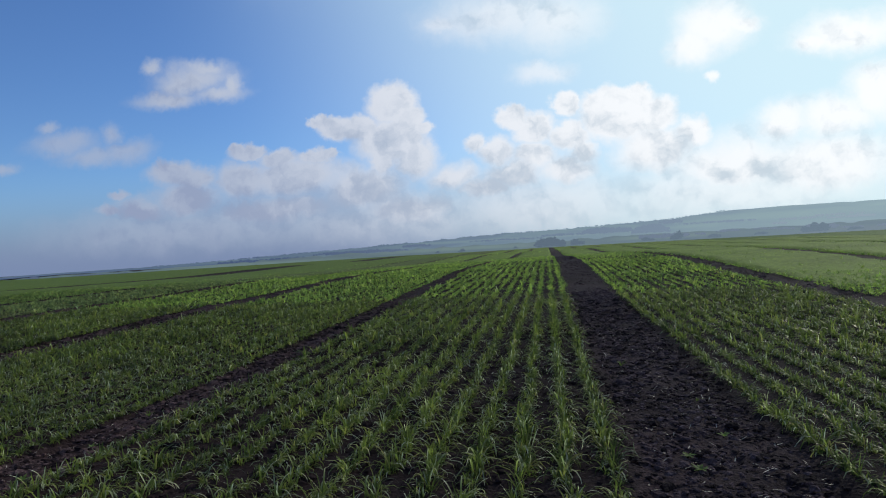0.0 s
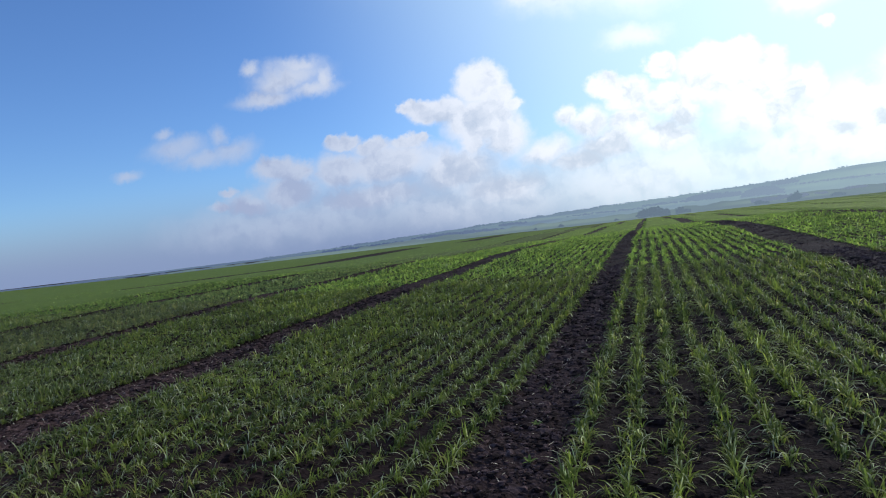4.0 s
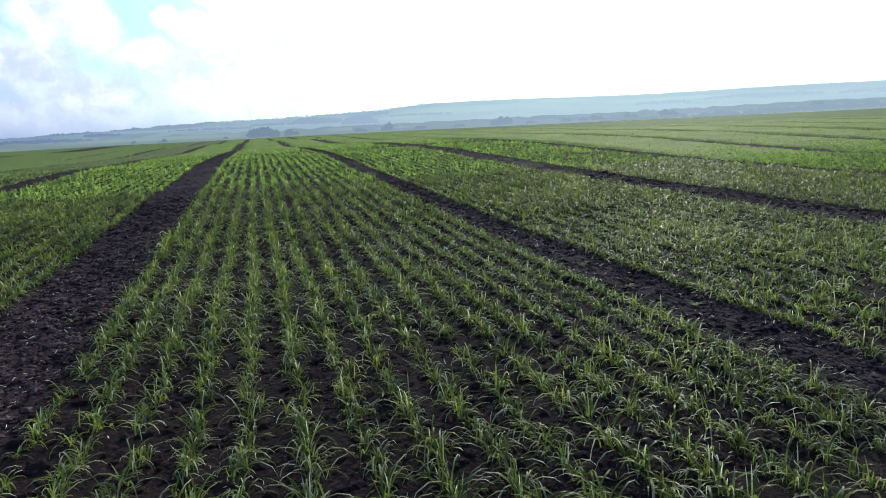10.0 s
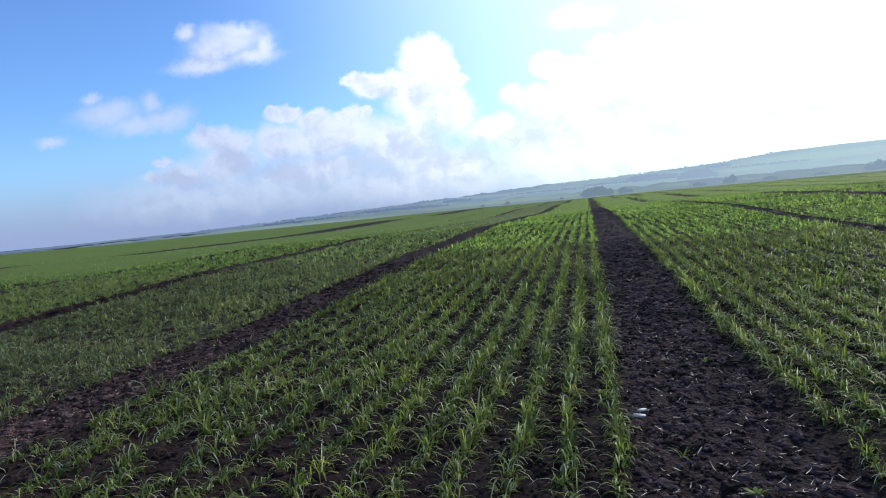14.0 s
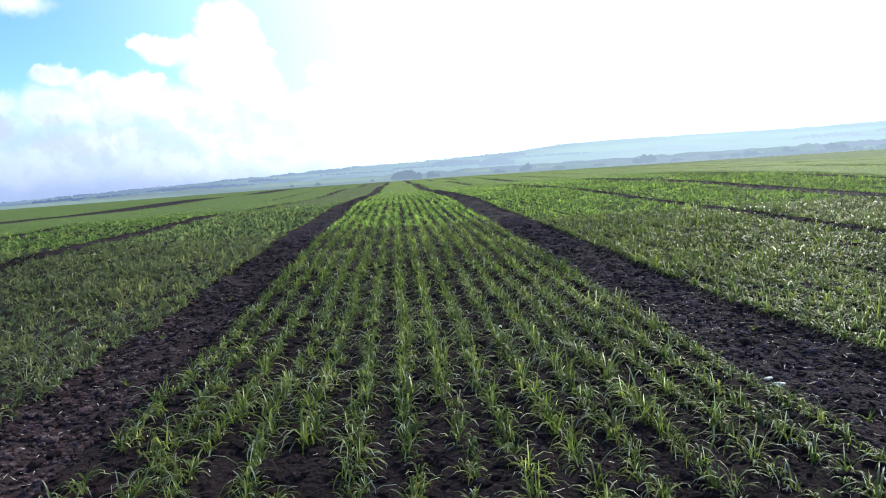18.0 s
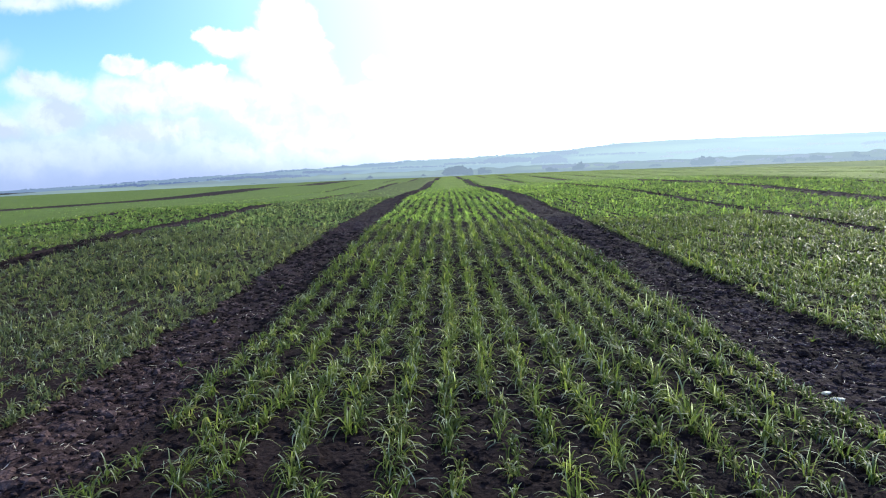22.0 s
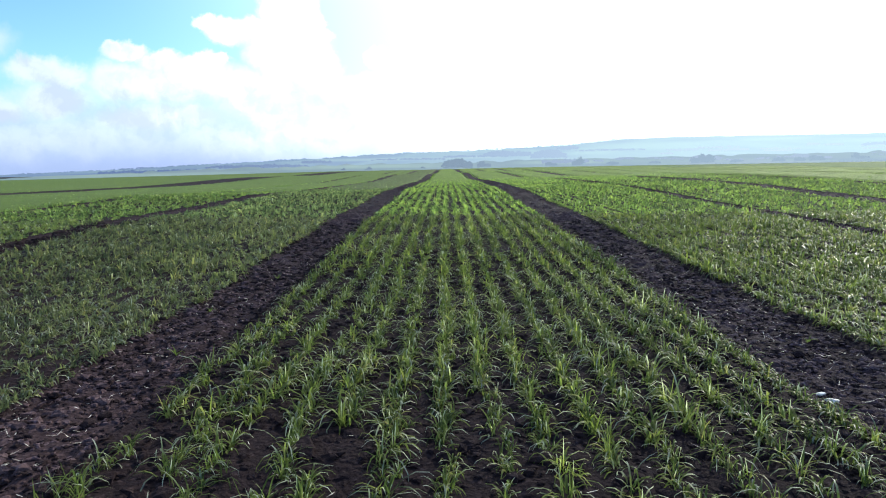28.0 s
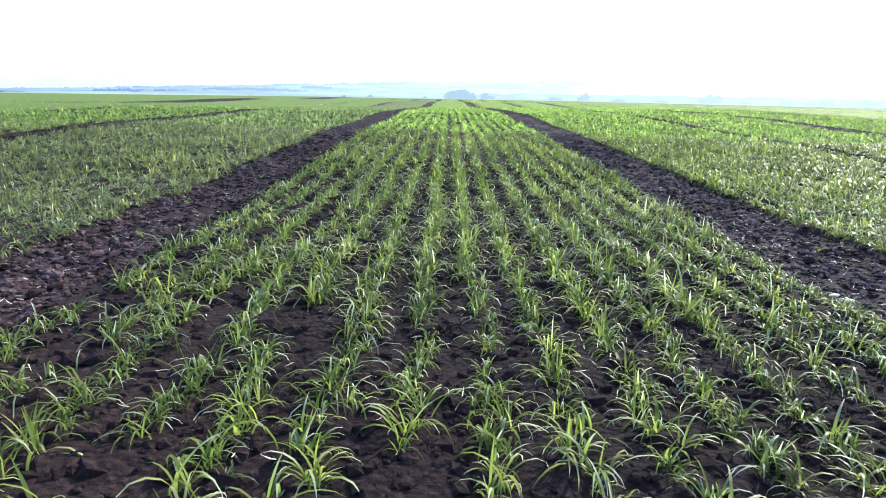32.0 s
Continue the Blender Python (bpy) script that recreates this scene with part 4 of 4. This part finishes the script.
def clods(name, mid, wide, y0, y1, count, size, grow, label, mat=SOIL):
    """Broken crumbs and clods of soil lying on a strip."""
    count = int(count)
    y = y0 + (y1 - y0) * RNG.random(count) ** 1.6
    x = mid + (RNG.random(count) - 0.5) * wide
    r = size * np.exp(RNG.normal(0, 0.42, count)) * (1 + grow * (y - y0))
    spin = RNG.uniform(0, 2 * np.pi, count)
    jit = RNG.uniform(0.55, 1.4, (count, len(LUMP_V), 3))
    p = LUMP_V[None] * jit * np.stack([r * RNG.uniform(0.8, 1.5, count), r * RNG.uniform(0.7, 1.2, count), r * RNG.uniform(0.26, 0.58, count)], 1)[:, None]
    c, s = np.cos(spin)[:, None], np.sin(spin)[:, None]
    px, py = p[..., 0] * c - p[..., 1] * s, p[..., 0] * s + p[..., 1] * c
    co = np.stack([px + x[:, None], py + y[:, None], p[..., 2] + (soil_height(x, y) + r * 0.15)[:, None]], -1).reshape(-1, 3)
    tris = (np.arange(count)[:, None, None] * len(LUMP_V) + LUMP_T[None]).reshape(-1, 3)
    me = mesh_from_tris(name, co, tris, mat)
    me.polygons.foreach_set("use_smooth", np.zeros(len(tris), bool))
    return tagged(new(name, me), label, "soil", "clods on the bare strips", "stuff")


for mid, wide, count in ((-0.05, 1.10, 8000), (-4.64, 0.75, 7000), (-9.53, 1.10, 11000), (-14.37, 0.95, 9500)):
    clods("soil_clods", mid, wide, 1.6, 14, count * 0.65, 0.0115, 0.11, "loose dark soil clods on a bare strip")
    clods("soil_clods", mid, wide * 0.85, 1.6, 16, count * (0.7 if mid > -13 else 0.5), 0.0128, 0.10, "drying brown soil clods and crusts on a bare strip", SOIL_DRY)
for mid, wide, count in ((-0.05, 1.06, 1500), (-4.64, 0.70, 1300), (-9.53, 1.05, 1600), (-14.37, 0.85, 1500), (-19.49, 0.7, 1500), (4.62, 0.5, 900)):
    clods("soil_clods", mid, wide, 13, 50, count, 0.024, 0.03, "rough dark soil clods on a bare strip", SOIL_DRY)
clods("soil_clods", -19.49, 0.75, 6.5, 15, 2500, 0.022, 0.08, "loose dark soil clods on a bare strip")
for first, last, count in ((-13.98, -10.0, 10000), (-9.0, -4.97, 6500), (-4.3, -0.6, 5500)):
    clods("soil_crumbs", (first + last) / 2, last - first, 1.6, 10, count, 0.018, 0.08, "loose dark soil crumbs between the crop rows")


CLODS = []
for k in range(8):
    bm = bmesh.new()
    bmesh.ops.create_icosphere(bm, subdivisions=2, radius=1)
    for v in bm.verts:
        g = 1 + 0.42 * noise.noise(v.co * 1.5 + Vector((k * 7.1, 3, 1))) + 0.18 * noise.noise(v.co * 4.0 + Vector((k, 9, 2)))
        v.co = Vector((v.co.x * g * 1.15, v.co.y * g * 0.9, v.co.z * g * 0.62))
    me = bpy.data.meshes.new("clod")
    bm.to_mesh(me)
    bm.free()
    me.materials.append(SOIL_DRY if k % 3 == 0 else SOIL)
    CLODS.append(me)
for mid, wide, y0, y1, count in ((-9.53, 0.98, 2.3, 7.5, 95), (-14.37, 0.74, 3.0, 8.0, 75), (-0.05, 1.0, 3.2, 7.5, 60), (-4.64, 0.6, 3.0, 7.5, 50)):
    for k in range(count):
        x, y = mid + (RNG.random() - 0.5) * wide, y0 + (y1 - y0) * RNG.random() ** 1.2
        size = float(np.clip(0.020 * np.exp(RNG.normal(0, 0.35)), 0.012, 0.05))
        clod = new("clod", CLODS[int(RNG.integers(8))])
        clod.matrix_world = pose(x, y, float(soil_height(np.array([x]), np.array([y]))[0]) + size * 0.25, 0, 0, RNG.uniform(0, 360)) @ Matrix.Diagonal((size, size, size, 1))
        clod.parent = ground


def straw(mid, wide, y0, y1, count):
    x = mid + (RNG.random(count) - 0.5) * wide
    y = y0 + (y1 - y0) * RNG.random(count) ** 1.3
    co, tris = blades(x, y, soil_height(x, y) + 0.012, RNG.uniform(0.02, 0.075, count), RNG.uniform(0.0025, 0.0045, count), RNG.uniform(0, 6.28, count),
                      RNG.uniform(1.1, 1.62, count), RNG.uniform(-0.5, 0.4, count), 3)
    return tagged(new("straw_litter", mesh_from_tris("straw_litter", co, tris, STRAW)), "scattered pale bits of dry straw on soil", "straw", "straw on the strips", "stuff")


for mid, wide, count in ((-0.05, 1.0, 320), (-4.64, 0.7, 220), (-9.53, 1.0, 560), (-14.37, 0.8, 360), (-12.0, 3.6, 170), (-7.0, 3.8, 80), (-2.5, 3.6, 60)):
    straw(mid, wide, 1.7, 10, count)


def stone(x, y, rx, ry, rz, turn, label):
    bm = bmesh.new()
    bmesh.ops.create_icosphere(bm, subdivisions=3, radius=1)
    for v in bm.verts:
        k = 1 + 0.28 * noise.noise(v.co * 1.6 + Vector((x * 9, y * 7, 1))) + 0.10 * noise.noise(v.co * 4.5)
        v.co = Vector((v.co.x * rx * k, v.co.y * ry * k, v.co.z * rz * k))
    for f in bm.faces:
        f.smooth = True
    me = bpy.data.meshes.new("stone")
    bm.to_mesh(me)
    bm.free()
    me.materials.append(STONE)
    ob = new("stone", me)
    ob.matrix_world = pose(x, y, float(soil_height(np.array([x]), np.array([y]))[0]) + rz * 0.55 + 0.016, 0, 0, turn)
    return tagged(ob, label, "stone", "pale stones on the soil")


stone(-9.90, 4.10, 0.038, 0.020, 0.012, -12, "pale flat stone lying on dark bare soil")
stone(-9.78, 2.36, 0.030, 0.022, 0.014, 30, "pale lumpy stone lying on dark bare soil")
stone(-9.86, 2.33, 0.022, 0.018, 0.010, 70, "small whitish stone lying on dark bare soil")
stone(-9.87, 4.26, 0.032, 0.016, 0.011, 16, "small whitish stone lying on dark bare soil")


def weed(x, y, size, count, label):
    """A flat rosette of broad leaves on a short stem."""
    z = float(soil_height(np.array([x]), np.array([y]))[0])
    root = new("weed")
    root.matrix_world = pose(x, y, z)
    tagged(root, label, "weed", "weeds on the bare strips")
    for k in range(count):
        a = np.array([k * 2.4 + RNG.uniform(-0.3, 0.3)])
        co, tris = blades(np.zeros(1), np.zeros(1), np.array([0.004]), np.array([size * RNG.uniform(0.7, 1.1)]), np.array([size * 0.26]), a,
                          np.array([RNG.uniform(0.7, 1.1)]), np.array([RNG.uniform(0.4, 0.9)]), 6)
        leaf = new("leaf", mesh_from_tris("leaf", co, tris, WEED))
        leaf.data.attributes.new("tuft_tone", "FLOAT", "POINT").data.foreach_set("value", np.full(len(co), 0.5, np.float32))
        leaf.parent = root


weed(-4.57, 3.66, 0.065, 11, "small pale green broad-leaved weed on bare soil")
weed(-4.66, 4.43, 0.06, 10, "small pale green broad-leaved weed on bare soil")
weed(-9.48, 3.10, 0.07, 13, "flat yellowish green weed rosette on bare soil")
weed(-9.60, 2.42, 0.05, 9, "small pale weed rosette on bare soil")
weed(0.10, 4.59, 0.055, 10, "small pale grey-green weed on bare soil")
weed(-0.21, 3.91, 0.065, 12, "small pale green broad-leaved weed on bare soil")
weed(-0.22, 4.19, 0.055, 10, "small dark green weed on bare soil")


def seedling(x, y, tall, count):
    """A stray cereal plant that came up on a bare strip: a tuft of arching blades."""
    z = float(soil_height(np.array([x]), np.array([y]))[0])
    root = new("stray_cereal_plant")
    root.matrix_world = pose(x, y, z)
    tagged(root, "single stray young cereal plant on bare soil", "plant", "stray plants on the bare strips")
    for k in range(count):
        co, tris = blades(np.zeros(1), np.zeros(1), np.array([0.0]), np.array([tall * RNG.uniform(0.6, 1.1)]), np.array([0.0075]), np.array([k * 2.4 + RNG.uniform(-0.3, 0.3)]),
                          np.array([RNG.uniform(0.15, 0.6)]), np.array([RNG.uniform(0.8, 2.3)]), 5)
        blade = new("blade", mesh_from_tris("blade", co, tris, LEAF[0]))
        blade.data.attributes.new("tuft_tone", "FLOAT", "POINT").data.foreach_set("value", np.full(len(co), 0.5, np.float32))
        blade.parent = root


for x, y in ((-9.25, 2.81), (-9.72, 3.6), (-9.3, 5.4), (-14.2, 5.2), (-14.5, 6.7), (-14.25, 8.3), (-4.7, 5.2), (-4.5, 6.9), (0.15, 5.6), (-0.3, 7.2), (-0.1, 3.3)):
    seedling(x, y, RNG.uniform(0.09, 0.14), 9)

# ---- trees beyond the field ----


def far_tree(az, dist, el, tall, wide, label):
    """A tree of the valley: trunk, limbs and a crown of many leafy clumps."""
    a = radians(az)
    x, y, z = -6 + dist * math.sin(a), dist * math.cos(a), 1.4 + dist * math.tan(radians(el))
    root = new("tree")
    root.matrix_world = pose(x, y, z)
    tagged(root, label, "tree", "trees beyond the field")
    bm = bmesh.new()
    bmesh.ops.create_cone(bm, segments=8, radius1=tall * 0.035, radius2=tall * 0.012, depth=tall * 0.8, cap_ends=True, matrix=Matrix.Translation((0, 0, tall * 0.4)))
    for k in range(6):
        m = Matrix.Translation((0, 0, tall * (0.3 + 0.07 * k))) @ Euler((radians(48), 0, k * 2.1)).to_matrix().to_4x4() @ Matrix.Translation((0, 0, wide * 0.2))
        bmesh.ops.create_cone(bm, segments=5, radius1=tall * 0.014, radius2=tall * 0.005, depth=wide * 0.42, cap_ends=True, matrix=m)
    me = bpy.data.meshes.new("trunk")
    bm.to_mesh(me)
    bm.free()
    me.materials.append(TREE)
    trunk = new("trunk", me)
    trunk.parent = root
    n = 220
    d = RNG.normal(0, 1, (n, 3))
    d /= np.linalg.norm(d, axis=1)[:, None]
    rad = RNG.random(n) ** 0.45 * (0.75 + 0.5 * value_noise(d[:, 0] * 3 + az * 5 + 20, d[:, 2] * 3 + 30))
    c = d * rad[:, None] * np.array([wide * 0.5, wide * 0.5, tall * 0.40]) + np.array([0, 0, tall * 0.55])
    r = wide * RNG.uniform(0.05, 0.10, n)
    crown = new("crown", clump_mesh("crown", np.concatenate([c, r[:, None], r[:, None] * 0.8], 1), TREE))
    crown.parent = root


for az, el, tall, wide in ((-0.35, -0.60, 15, 14), (0.15, -0.58, 17, 16), (0.60, -0.58, 18, 16), (1.05, -0.58, 16, 15), (1.65, -0.56, 13, 12), (2.75, -0.52, 13, 12), (3.3, -0.50, 9, 10),
                           (-9.6, -0.70, 8, 8), (-7.4, -0.68, 9, 9), (-2.5, -0.62, 7, 9), (-17.4, -0.86, 8, 8), (-21.3, -0.92, 6, 9), (8.8, -0.42, 8, 10), (9.3, -0.42, 6, 9), (11.1, -0.40, 9, 10), (11.5, -0.40, 13, 11),
                           (14.3, -0.40, 7, 14), (17.8, -0.38, 6, 15), (21.0, -0.36, 10, 12), (21.5, -0.36, 14, 11), (22.1, -0.36, 13, 14), (24.2, -0.36, 6, 15), (27.2, -0.34, 7, 13), (28.7, -0.32, 7, 12),
                           (29.6, -0.32, 10, 9), (30.0, -0.32, 8, 12), (32.4, -0.28, 11, 8), (32.9, -0.28, 7, 12), (35.4, -0.26, 12, 13), (36.1, -0.26, 9, 14), (38.6, -0.42, 8, 10), (46.6, -0.2, 12, 14)):
    far_tree(az, 860, el, tall, wide, "hazy dark tree in the valley beyond the field")
